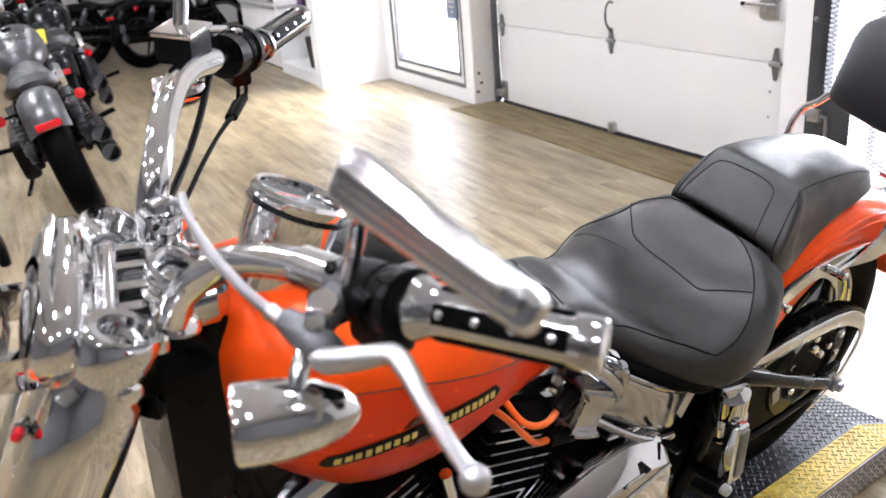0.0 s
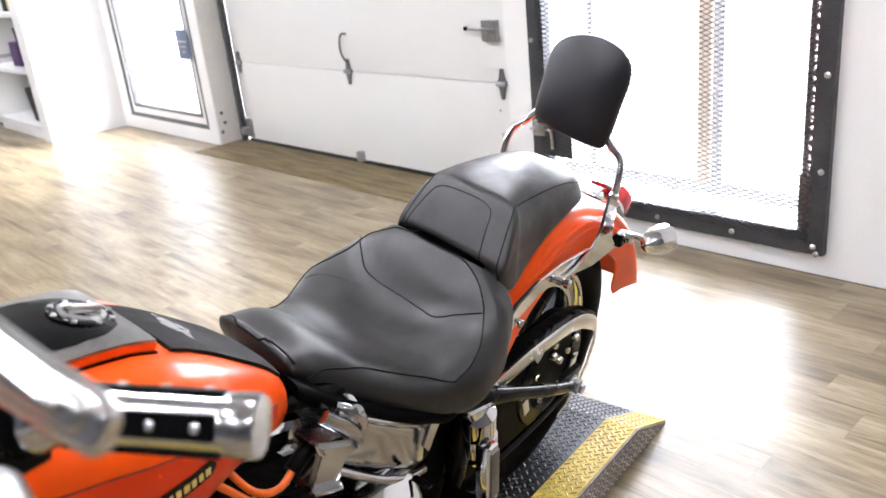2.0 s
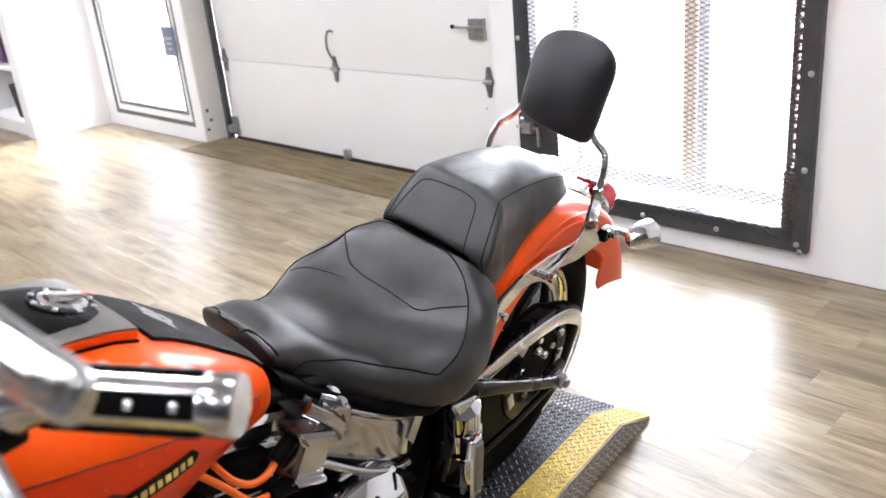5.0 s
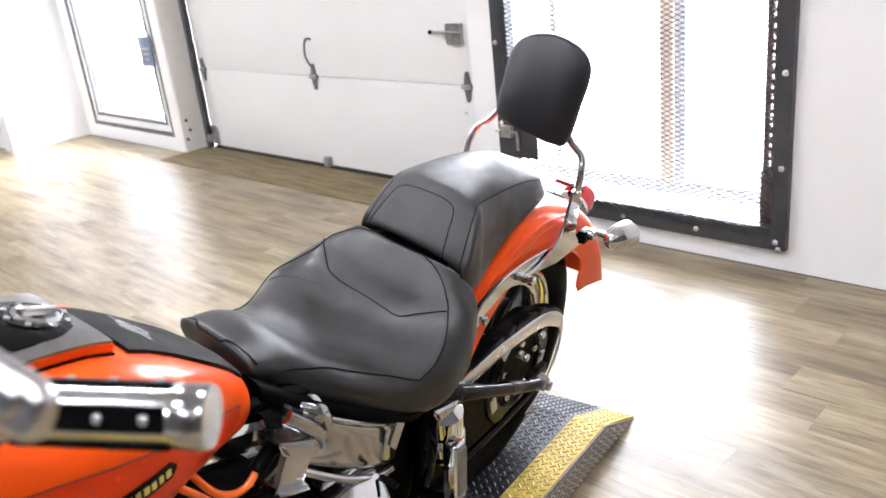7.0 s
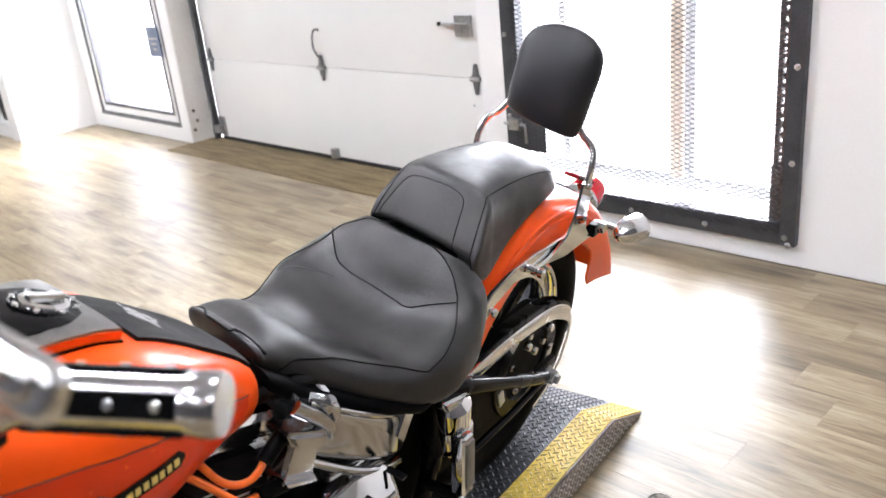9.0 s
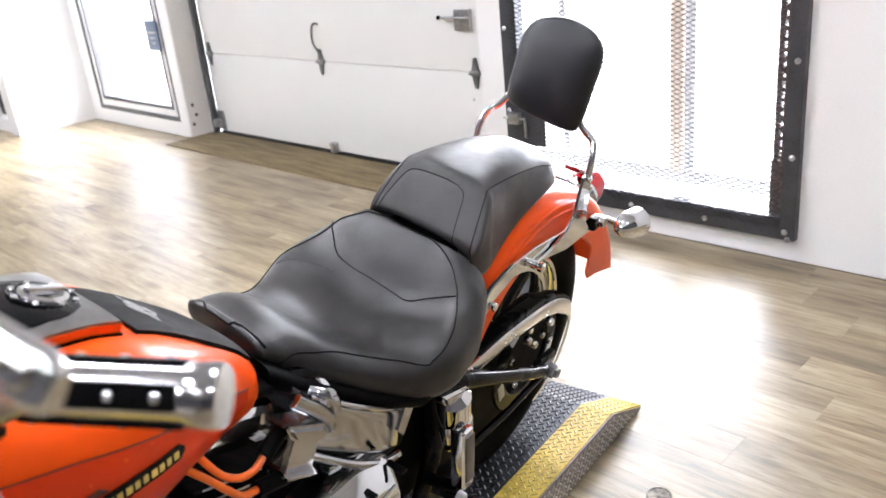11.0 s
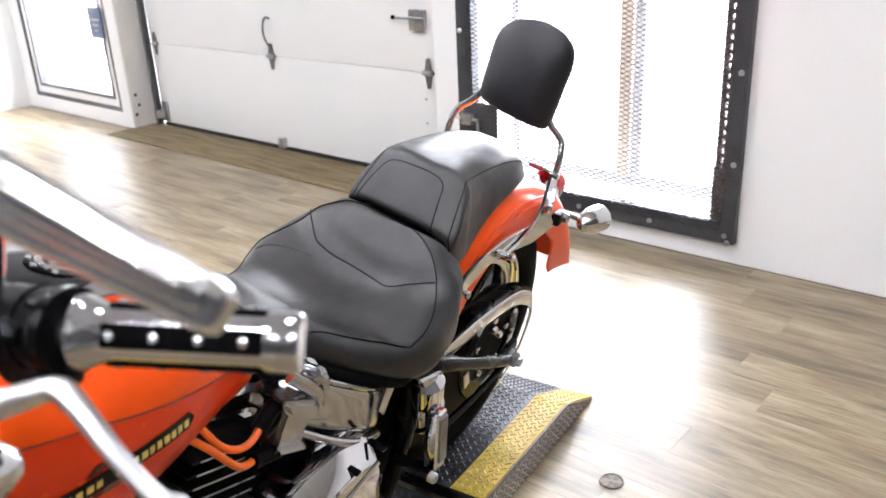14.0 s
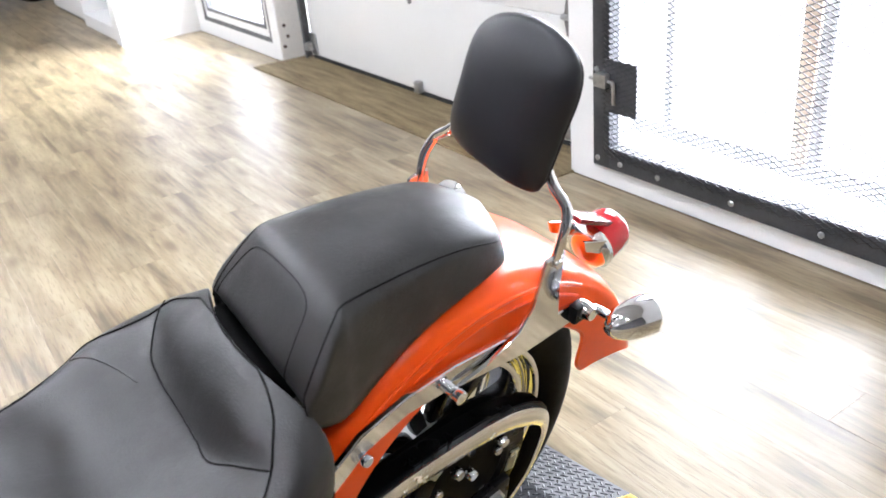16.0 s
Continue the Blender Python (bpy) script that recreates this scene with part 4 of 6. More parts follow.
# leather strap and dash on the tank
part("tank_strap", patch(tkt, [[(0.725 + 0.200 * i / 10, 0.014 - 0.004 * i / 10 + (0.056 + 0.008 * i / 10) * (j / 5 - 1), 0.9) for j in range(11)] for i in range(11)], (0, 0, -1), 0.005, 0.005), M_STRAP, bike, "black leather tank strap with a pale embossed mark")
mk = []
for i in range(9):
    f = i / 8
    mk.append([(0.866 + 0.010 * abs(f - 0.5) + (0.0015 + 0.012 * math.sin(f * math.pi) ** 4 + 0.004 * math.sin(f * math.pi)) * j, 0.040 - 0.08 * f, 0.9) for j in range(-1, 2)])
part("embossed_mark", patch(tkt, mk, (0, 0, -1), 0.0056, 0.001), mat("worn_grey_print", (0.34, 0.34, 0.33), 0.6, 0, 0.48, 120), bike, "pale grey embossed mark on the strap")
def dash_rows(grow, x0=0.946, x1=1.135):
    return [[(x0 - grow + (x1 - x0 + 2 * grow) * i / 12, (0.072 - 0.006 * i / 12 + grow) * (j / 5 - 1), 0.9) for j in range(11)] for i in range(13)]


dash = part("dash_panel", patch(tkt, dash_rows(0), (0, 0, -1), 0.016, 0.004), M_STEEL, bike, "brushed metal tank dash with an orange skirt")
part("dash_skirt", patch(tkt, dash_rows(0.0015), (0, 0, -1), 0.0125, 0.0105), M_PAINT, dash, "orange painted dash skirt")
# Black sheet stands in for the shadow below the skirt.
part("dash_gap_shade", patch(tkt, dash_rows(0.004), (0, 0, -1), 0.0024, 0.004), M_RUBBER, dash, "black sheet drawn for the shadow gap under the dash")
part("filler_plate", patch(tkt, [[(0.954 + 0.155 * i / 14, 0.052 * min(1, (1 - abs(2 * i / 14 - 1) ** 3) ** 0.5 + 0.05) * (j / 4 - 1), 0.9) for j in range(9)] for i in range(15)], (0, 0, -1), 0.0168, 0.002), M_BLACK, dash, "black recessed filler plate")
cap_c = drape(tkt, [(0.982, -0.002, 1)], (0, 0, -1), 0.0165)[0]
ins = part("filler_recess", lathe([(0.034, -0.004), (0.036, 0.0), (0.034, 0.001), (0.031, -0.001)], axis_m(cap_c, (-0.35, 0, 0.94)), 36), M_BLACK, bike)
capn = part("fuel_cap", lathe([(0.0255, -0.006), (0.027, -0.001), (0.0255, 0.003), (0.020, 0.005), (0.015, 0.002), (0.002, 0.002)], axis_m(cap_c, (-0.35, 0, 0.94)), 36), M_CHROME, bike, "chrome fuel cap")
part("cap_handle", rbox((0.010, 0.043, 0.008), (0, 0, 0.006), 0.0035, axis_m(cap_c, (-0.35, 0, 0.94))), M_CHROME, capn)
for a in range(8):
    bolt(cap_c + Vector((0.031 * math.cos(a * 0.785), 0.031 * math.sin(a * 0.785), 0.011 * math.cos(a * 0.785) - 0.001)), (-0.35, 0, 0.94), 0.0035, 0.004, ins)

# speedometer in its tall chrome pod
SPC, SPD = (1.121, 0.010, 0.991), (-0.42, -0.02, 0.90)
sm = axis_m(SPC, SPD)
pod = part("speedometer", lathe([(0.036, -0.13), (0.043, -0.10), (0.050, -0.03), (0.051, -0.004), (0.0535, 0.0), (0.0535, 0.008), (0.050, 0.012), (0.046, 0.010), (0.045, 0.004)], sm, 48, False), M_CHROME, bike, "chrome speedometer pod")
part("dial", lathe([(0.045, 0.002), (0.001, 0.003)], sm, 40), mat("grey_dial", (0.07, 0.072, 0.075), 0.25), pod, "grey dial under glass")
part("bezel_gasket", torus((0, 0, 0), 0.0535, 0.0018, 0.0018, 48, 8), M_BLACK, pod).matrix_local = sm @ pose(0, 0, -0.006, 90, 0, 0)
part("needle", rbox((0.003, 0.032, 0.001), (0.004, 0.012, 0.005), 0.0003, sm), M_REDLENS, pod)
for k in range(14):
    a = radians(-125 + 250 * k / 13)
    part("dial_mark", rbox((0.0018, 0.007, 0.0006), (0, 0.037, 0.0038), 0, sm @ Matrix.Rotation(a, 4, "Z")), M_LINER, pod)

# handlebar
BAR = [(1.120, 0.4288, 1.0744), (1.150, 0.377, 1.0688), (1.187, 0.313, 1.0625), (1.200, 0.268, 1.052), (1.213, 0.185, 1.038), (1.245, 0.118, 1.016), (1.278, 0.080, 0.975), (1.290, 0.070, 0.940)]
BARR = [(1.262, -0.062, 0.930), (1.250, -0.072, 0.985), (1.230, -0.095, 1.022), (1.189, -0.172, 1.043), (1.132, -0.262, 1.046), (1.057, -0.338, 1.031), (0.929, -0.450, 1.003), (0.860, -0.505, 1.004)]
part("handlebar", join(tube(BAR, 0.0155, 20), tube(BARR, 0.0165, 20)), M_CHROME, bike, "chrome handlebar")
part("bar_sleeve", tube([(1.2115, 0.19, 1.039), (1.202, 0.245, 1.050)], 0.0185, 20, 1), M_CHROME, bike)


def grip(a, b, name, label):
    a, b = Vector(a), Vector(b)
    d = (b - a)
    L = d.length
    m = axis_m(a, d)
    g = part(name, lathe([(0.0185, 0), (0.0245, 0.002), (0.0250, 0.008), (0.0225, 0.012), (0.0190, 0.020), (0.0185, 0.03), (0.0185, L - 0.025), (0.0195, L - 0.021), (0.0200, L - 0.014), (0.0200, L - 0.003), (0.0190, L - 0.0005), (0.002, L)], m, 36), M_GRIPC, bike, label)
    for k in range(4):
        spin = 2 * math.pi * k / 4 + SPIN
        mm = m @ Matrix.Rotation(spin, 4, "Z")
        st = part("rubber_strip", rbox((0.0045, 0.0155, L - 0.045), (0.0178, 0, 0.017 + (L - 0.035) / 2), 0.004, mm, 3), M_RUBBER, g, "black rubber grip strip")
        for i in range(4):
            z = 0.028 + (L - 0.062) * i / 3
            part("stud", lathe([(0.0035, 0), (0.0035, 0.001), (0.002, 0.0017)], mm @ pose(0.0200, 0, z, 0, 90, 0), 10), M_CHROME, st)
    return g


SPIN = 0.0
_m = axis_m((1.187, 0.313, 1.0625), Vector((-0.072, 0.1245, 0.0130)))
_v = _m.to_3x3().inverted() @ Vector((0.72, 0.45, 0.50))
SPIN = math.atan2(_v.y, _v.x)
grip((1.187, 0.313, 1.0625), (1.115, 0.4375, 1.0755), "left_grip", "chrome left grip with black rubber strips")
grip((0.945, -0.437, 1.003), (0.822, -0.528, 1.008), "right_grip", "chrome right grip with black rubber strips")

# left controls
sw = part("left_switch_housing", join(tube([(1.197, 0.262, 1.050), (1.1885, 0.312, 1.0625)], 0.027, 18, 1), rbox((0.034, 0.046, 0.030), (1.196, 0.285, 1.030), 0.006)), M_BLACKWR, bike, "black left switch housing")
for dx, dy, dz in ((0.016, 0.276, 1.075), (0.02, 0.296, 1.080)):
    part("button", rbox((0.012, 0.010, 0.010), (1.180 + dx, dy, dz), 0.003), M_BLACK, sw)
part("split_line", torus((0, 0, 0), 0.0272, 0.0012, 0.0012, 32, 6), M_RUBBER, sw).matrix_local = axis_m((1.193, 0.287, 1.0562), (-0.0085, 0.05, 0.0125)) @ pose(0, 0, 0, 90, 0, 0)
part("collar", tube([(1.190, 0.303, 1.0605), (1.1885, 0.311, 1.0622)], 0.0292, 24, 1), M_BLACK, sw)
part("rocker_switch", rbox((0.010, 0.018, 0.016), (1.216, 0.290, 1.066), 0.004), M_BLACK, sw)
M_CAST = mat("grey_casting", (0.13, 0.13, 0.135), 0.45, 0.5, 0.15, 40, bump=0.15, bscale=300)
pc = part("clutch_perch", join(tube([(1.202, 0.240, 1.049), (1.199, 0.258, 1.053)], 0.023, 20, 1), tube([(1.205, 0.250, 1.052), (1.225, 0.262, 1.050), (1.245, 0.272, 1.044)], 0.013, 14, 4, None, 1.0), tube([(1.262, 0.250, 1.044), (1.256, 0.272, 1.042), (1.250, 0.292, 1.036), (1.247, 0.304, 1.032)], 0.012, 14, 4, [0.009, 0.0145, 0.0145, 0.011], 0.8)), M_CAST, bike, "grey cast clutch lever perch", smooth=40)
bolt((1.250, 0.280, 1.049), (0.1, 0.1, 1), 0.009, 0.006, pc)
part("pivot_cap", lathe([(0.011, 0), (0.0125, 0.003), (0.0115, 0.006), (0.001, 0.008)], axis_m((1.236, 0.266, 1.054), (0.25, 0.25, 1)), 24), M_CHROME, pc, "bright pivot cap")
part("clamp_bolt", lathe([(0.006, 0), (0.006, 0.006), (0.003, 0.007)], axis_m((1.214, 0.244, 1.066), (0.5, 0.1, 0.9)), 10), M_BLACK, pc)
part("switch_bracket", rbox((0.030, 0.026, 0.024), (1.222, 0.252, 1.040), 0.006), M_BLACKWR, pc, "black bracket")
lv = part("clutch_lever", tube([(1.250, 0.285, 1.034), (1.254, 0.305, 1.037), (1.247, 0.330, 1.052), (1.232, 0.352, 1.064), (1.232, 0.372, 1.061), (1.236, 0.400, 1.053), (1.238, 0.428, 1.044), (1.238, 0.450, 1.038)], 0.008, 12, 6, [0.0105, 0.0135, 0.0120, 0.0098, 0.0080, 0.0070, 0.0066, 0.0068], 0.75), M_ALU, bike, "cast aluminium clutch lever with a ball end")
part("ball_end", lathe([(0.001, -0.0105), (0.0055, -0.009), (0.0093, -0.005), (0.0105, 0), (0.0093, 0.005), (0.0055, 0.009), (0.001, 0.0105)], pose(1.238, 0.453, 1.037), 20), M_ALU, lv)
part("clutch_cable", tube([(1.262, 0.262, 1.042), (1.270, 0.235, 1.048), (1.275, 0.19, 1.052), (1.270, 0.12, 1.048), (1.256, 0.05, 1.038), (1.238, -0.01, 1.022), (1.225, -0.05, 0.985), (1.21, -0.07, 0.90), (1.18, -0.05, 0.80)], 0.0046, 10), mat("grey_braided_cable", (0.30, 0.30, 0.31), 0.4, 0.4, bump=0.3, bscale=700), bike, "grey braided clutch cable")
part("cable_ferrule", tube([(1.261, 0.264, 1.041), (1.268, 0.240, 1.047)], 0.0068, 12, 1), M_ALU, bike)
# left mirror
def mirror_shell(L, h0, h1, t):
    """A mirror housing along y: a domed back, a flat glass side, rounded ends."""
    rings = []
    for f, k in ((0.0, 0.62), (0.006, 0.82), (0.02, 0.94), (0.06, 1), (0.2, 1), (0.5, 1), (0.8, 1), (0.93, 1), (0.97, 0.95), (0.99, 0.84), (1.0, 0.62)):
        h = (h0 + (h1 - h0) * f) * k
        ring = []
        for j in range(28):
            a = 2 * math.pi * j / 28
            c, s = math.cos(a), math.sin(a)
            x = t * (0.4 + 0.6 * k) * (math.copysign(abs(c) ** 0.42, c) * (1.0 if c > 0 else 0.35))
            ring.append(Vector((x, L * f, h * math.copysign(abs(s) ** 0.55, s))))
        rings.append(ring)
    return loft(rings)


MIRM = Matrix.Translation((1.259, 0.338, 1.203)) @ Matrix.Rotation(radians(-7.5), 4, "X") @ Matrix.Rotation(radians(7), 4, "Z") @ Matrix.Rotation(radians(-24), 4, "Y")
mb_ = mirror_shell(0.157, 0.0195, 0.0120, 0.009)
bmesh.ops.transform(mb_, matrix=MIRM, verts=mb_.verts)
mr = part("left_mirror", mb_, M_MIRROR, bike, "chrome left mirror with stepped ridges along its back", smooth=40)
for dx, dz, L, h0, h1 in ((0.007, 0.003, 0.140, 0.0120, 0.0070), (0.0110, 0.005, 0.130, 0.0058, 0.0034)):
    rb_ = mirror_shell(L, h0, h1, 0.006)
    bmesh.ops.transform(rb_, matrix=MIRM @ Matrix.Translation((dx, 0.008, dz)), verts=rb_.verts)
    part("ridge", rb_, M_MIRROR, mr, "raised chrome ridge", smooth=35)
part("mirror_glass", rbox((0.002, 0.140, 0.024), (-0.0040, 0.078, 0.0), 0.0008, MIRM), M_CHROME, mr, "mirror glass")
part("mirror_stem", tube([(1.215, 0.262, 1.060), (1.212, 0.272, 1.100), (1.226, 0.305, 1.150), (1.248, 0.360, 1.190)], 0.007, 10), M_CHROME, mr)


# turn signals
def signal(p, d, r, L, name, lens, label):
    p, d = Vector(p), Vector(d).normalized()
    m = axis_m(p, d)
    s = part(name, lathe([(0.001, -L * 0.62), (r * 0.30, -L * 0.59), (r * 0.58, -L * 0.48), (r * 0.82, -L * 0.28), (r * 0.96, -L * 0.05), (r, L * 0.18), (r, L * 0.33), (r * 0.93, L * 0.36)], m, 32), M_CHROME, bike, label)
    part("lens", lathe([(r * 0.94, L * 0.31), (r * 0.90, L * 0.335), (r * 0.6, L * 0.36), (0.001, L * 0.372)], m, 28), lens, s)
    return s


signal((1.287, 0.288, 0.984), (0.93, -0.37, 0.0), 0.032, 0.098, "front_turn_signal", M_REDLENS, "chrome bullet front turn signal")
part("signal_stalk", tube([(1.255, 0.275, 1.03), (1.268, 0.285, 1.018), (1.275, 0.292, 1.005)], 0.008, 10), M_CHROME, bike)
for s in (1, -1):
    sg_ = signal((-0.215, 0.200 * s, 0.600), (-0.97, 0.22 * s, 0.0), 0.031, 0.082, "rear_turn_signal", M_REDLENS, "chrome bullet rear turn signal")
    part("stalk", join(tube([(-0.165, 0.128 * s, 0.596), (-0.185, 0.150 * s, 0.605), (-0.19, 0.180 * s, 0.603)], 0.007, 10), lathe([(0.013, -0.012), (0.014, 0), (0.011, 0.014)], axis_m((-0.178, 0.142 * s, 0.600), (0, s, 0)), 16)), M_CHROME, sg_)
    part("clamp", rbox((0.026, 0.018, 0.030), (-0.168, 0.134 * s, 0.597), 0.005), M_BLACK, sg_)

# tail lamp on the fender
TLM = axis_m((-0.405, 0.005, 0.560), (-0.96, 0, 0.28))
tl = part("tail_light", lathe([(0.001, 0.040), (0.020, 0.039), (0.034, 0.033), (0.041, 0.022), (0.043, 0.0), (0.043, -0.026)], TLM, 32), M_REDLENS, bike, "red tail light lens")
part("lens_ring", lathe([(0.0435, -0.024), (0.0455, -0.027), (0.045, -0.036), (0.034, -0.050), (0.015, -0.056)], TLM, 32), M_CHROME, tl)
part("lamp_visor", rbox((0.11, 0.040, 0.010), (0, 0, 0), 0.004, Matrix.Translation((-0.352, 0.005, 0.617)) @ Matrix.Rotation(radians(-26), 4, "Y")), mat("maroon_reflector", (0.16, 0.008, 0.012), 0.2, coat=0.6), tl, "dark red strip")
for s in (1, -1):
    part("lamp_stay", plate([(-0.30, 0.610), (-0.385, 0.575), (-0.385, 0.545), (-0.31, 0.585)], 0.006, 0.001, Matrix.Translation((0, 0.036 * s, 0))), M_CHROME, tl)

# belt side: guard, swingarm, axle
gd_out = [(0.31, 0.466), (0.24, 0.473), (0.16, 0.479), (0.08, 0.480), (0.0, 0.473), (-0.06, 0.459), (-0.11, 0.438), (-0.14, 0.417), (-0.158, 0.392), (-0.165, 0.36), (-0.145, 0.36), (-0.135, 0.392), (-0.10, 0.412), (-0.05, 0.428), (0.02, 0.440), (0.10, 0.445), (0.18, 0.445), (0.25, 0.440), (0.31, 0.430)]
gdp = part("belt_guard", plate(gd_out, 0.030, 0.002, Matrix.Translation((0, 0.106, 0))), M_BLACK, bike, "black belt guard with a polished rim")
part("guard_rim", tube([(0.305, 0.124, 0.448), (0.24, 0.124, 0.452), (0.16, 0.124, 0.455), (0.08, 0.124, 0.452), (0.0, 0.124, 0.445), (-0.06, 0.124, 0.432), (-0.11, 0.124, 0.408), (-0.140, 0.124, 0.384), (-0.154, 0.124, 0.355), (-0.153, 0.123, 0.315), (-0.138, 0.122, 0.27), (-0.115, 0.121, 0.235), (-0.08, 0.12, 0.205), (-0.03, 0.12, 0.188)], 0.004, 10, 5, [0.0050, 0.0062, 0.0066, 0.0066, 0.0066, 0.0066, 0.0064, 0.0052, 0.0032, 0.0026, 0.0022, 0.0020, 0.0020, 0.0018], 2.8), M_POLISH, gdp, "polished rim")
for x, z in ((0.05, 0.40), (0.02, 0.375), (-0.045, 0.40)):
    bolt((x, 0.118, z), (0, 1, 0), 0.010, 0.014, gdp)
part("drive_belt", plate([(0.10 * math.cos(a) * 1.33, 0.323 + 0.135 * math.sin(a)) for a in (math.pi / 2 + math.pi * k / 16 for k in range(17))] + [(0.78, 0.27), (0.78, 0.44)], 0.028, 0.0, Matrix.Translation((0, 0.083, 0))), M_RUBBER, bike, "black toothed drive belt")
for s in (1, -1):
    sa = part("swingarm", tube([(0.43, 0.115 * s, 0.50), (0.33, 0.142 * s, 0.472), (0.20, 0.150 * s, 0.408), (0.06, 0.152 * s, 0.335), (-0.005, 0.150 * s, 0.305)], 0.014, 14, 6, [0.020, 0.018, 0.0145, 0.0135, 0.0135], 1.0), M_BLACK, bike, "black tubular swingarm")
    part("axle_plate", rbox((0.075, 0.016, 0.055), (-0.012, 0.140 * s, 0.308), 0.012), M_BLACK, sa)
    part("axle_nut", lathe([(0.022, 0), (0.022, 0.004), (0.0165, 0.005), (0.0165, 0.020), (0.011, 0.022), (0.011, 0.030), (0.003, 0.031)], axis_m((-0.014, 0.148 * s, 0.304), (0, s, 0)), 6), M_GALV, sa, "grey axle nut")
    part("lower_stay", tube([(0.0, 0.150 * s, 0.300), (0.16, 0.155 * s, 0.300), (0.33, 0.155 * s, 0.305)], 0.0075, 10), M_BLACK, sa)
part("shock_canister", lathe([(0.02, -0.07), (0.036, -0.06), (0.036, -0.005), (0.032, 0.0), (0.034, 0.02), (0.034, 0.055), (0.02, 0.07)], axis_m((0.352, 0.142, 0.405), (0.25, 0.05, 1)), 28), M_CHROME, bike, "chrome shock canister")
part("strut_plate", plate([(0.424, 0.498), (0.338, 0.474), (0.330, 0.452), (0.405, 0.466)], 0.026, 0.005, Matrix.Translation((0, 0.150, 0))), M_CHROME, bike)

# passenger peg folded up, side stand area
pg = part("passenger_peg", rbox((0.034, 0.030, 0.125), (0, 0, 0), 0.010, Matrix.Translation((0.402, 0.198, 0.378)) @ Matrix.Rotation(radians(6), 4, "X"), 3), M_CHROME, bike, "chrome folded passenger peg")
part("peg_pad", rbox((0.024, 0.006, 0.095), (0, 0.016, 0.004), 0.003, Matrix.Translation((0.402, 0.198, 0.378)) @ Matrix.Rotation(radians(6), 4, "X")), M_STEEL, pg)
part("peg_mount", tube([(0.405, 0.13, 0.29), (0.402, 0.17, 0.295), (0.402, 0.20, 0.305)], 0.011, 12), M_BLACK, pg)
bolt((0.412, 0.205, 0.297), (0, 1, 0), 0.011, 0.014, pg, M_GALV)
part("side_stand", tube([(0.86, 0.14, 0.20), (0.80, 0.24, 0.10), (0.74, 0.31, 0.06)], 0.012, 10), M_BLACK, bike)

# frame
for s in (1, -1):
    part("frame_rail", tube([(1.235, 0.03 * s, 0.90), (1.24, 0.05 * s, 0.76), (1.20, 0.11 * s, 0.45), (1.12, 0.13 * s, 0.20), (0.95, 0.13 * s, 0.14), (0.55, 0.13 * s, 0.14), (0.40, 0.12 * s, 0.24), (0.375, 0.115 * s, 0.42), (0.40, 0.10 * s, 0.54), (0.60, 0.07 * s, 0.62), (1.0, 0.04 * s, 0.74), (1.235, 0.03 * s, 0.86)], 0.0165, 12), M_BLACK, bike, "black tubular frame rail")
part("steering_head", tube([(1.245, 0, 0.92), (1.300, 0, 0.79)], 0.032, 20, 1), M_BLACK, bike)
part("neck_gusset", loft([sring(1.10, 0.05, 0.80, 0.60, 3), sring(1.21, 0.066, 0.88, 0.54, 3), sring(1.275, 0.070, 0.90, 0.50, 4), sring(1.305, 0.060, 0.89, 0.50, 4)]), M_BLACK, bike, "black frame neck")
part("regulator", rbox((0.05, 0.13, 0.14), (1.27, 0, 0.52), 0.01), M_BLACKWR, bike)

# engine
for nm, b, t in (("rear_cylinder", (0.90, 0, 0.36), (0.800, 0, 0.645)), ("front_cylinder", (1.00, 0, 0.36), (1.11, 0, 0.645))):
    bx, tx = Vector(b), Vector(t)
    d = tx - bx
    tilt = Matrix.Rotation(math.atan2(d.x, d.z), 4, "Y")
    cy = part(nm, tube([bx, bx + d * 0.8], 0.066, 24, 1), M_BLACKWR, bike, "black finned engine cylinder", smooth=30)
    for k in range(13):
        c = bx + d * (k / 12 * 0.80)
        part("fin", rbox((0.156 + 0.008 * math.sin(k * 1.3), 0.216, 0.0035), (0, 0, 0), 0.0, Matrix.Translation(c) @ tilt), M_BLACKWR, cy)
        part("fin_edge", rbox((0.13, 0.0014, 0.0024), (0, 0, 0), 0, Matrix.Translation(c + Vector((0, 0.1088, 0))) @ tilt), M_ALU, cy)
    part("rocker_cover", rbox((0.19, 0.15, 0.06), (0, 0, 0), 0.022, Matrix.Translation(bx + d * 0.93) @ tilt, 3), M_CHROME, cy, "chrome rocker cover")
part("crankcase", loft([sring(0.52, 0.10, 0.42, 0.20, 3), sring(0.62, 0.12, 0.46, 0.17, 3.5), sring(0.85, 0.125, 0.45, 0.16, 3.5), sring(1.02, 0.12, 0.40, 0.17, 3), sring(1.08, 0.08, 0.34, 0.20, 2.6)]), M_BLACKWR, bike, "black engine crankcase")
def cover(outline, steps):
    """A closed cover: its outline in x and z drawn in by turns as it comes out along y."""
    cx, cz = sum(p[0] for p in outline) / len(outline), sum(p[1] for p in outline) / len(outline)
    pts = catmull(list(Vector((x, 0, z)) for x, z in outline + outline[:1]), 4)[:-1]
    return loft([[Vector((p.x + (cx - p.x) * k, y, p.z + (cz - p.z) * k)) for p in pts] for y, k in steps])


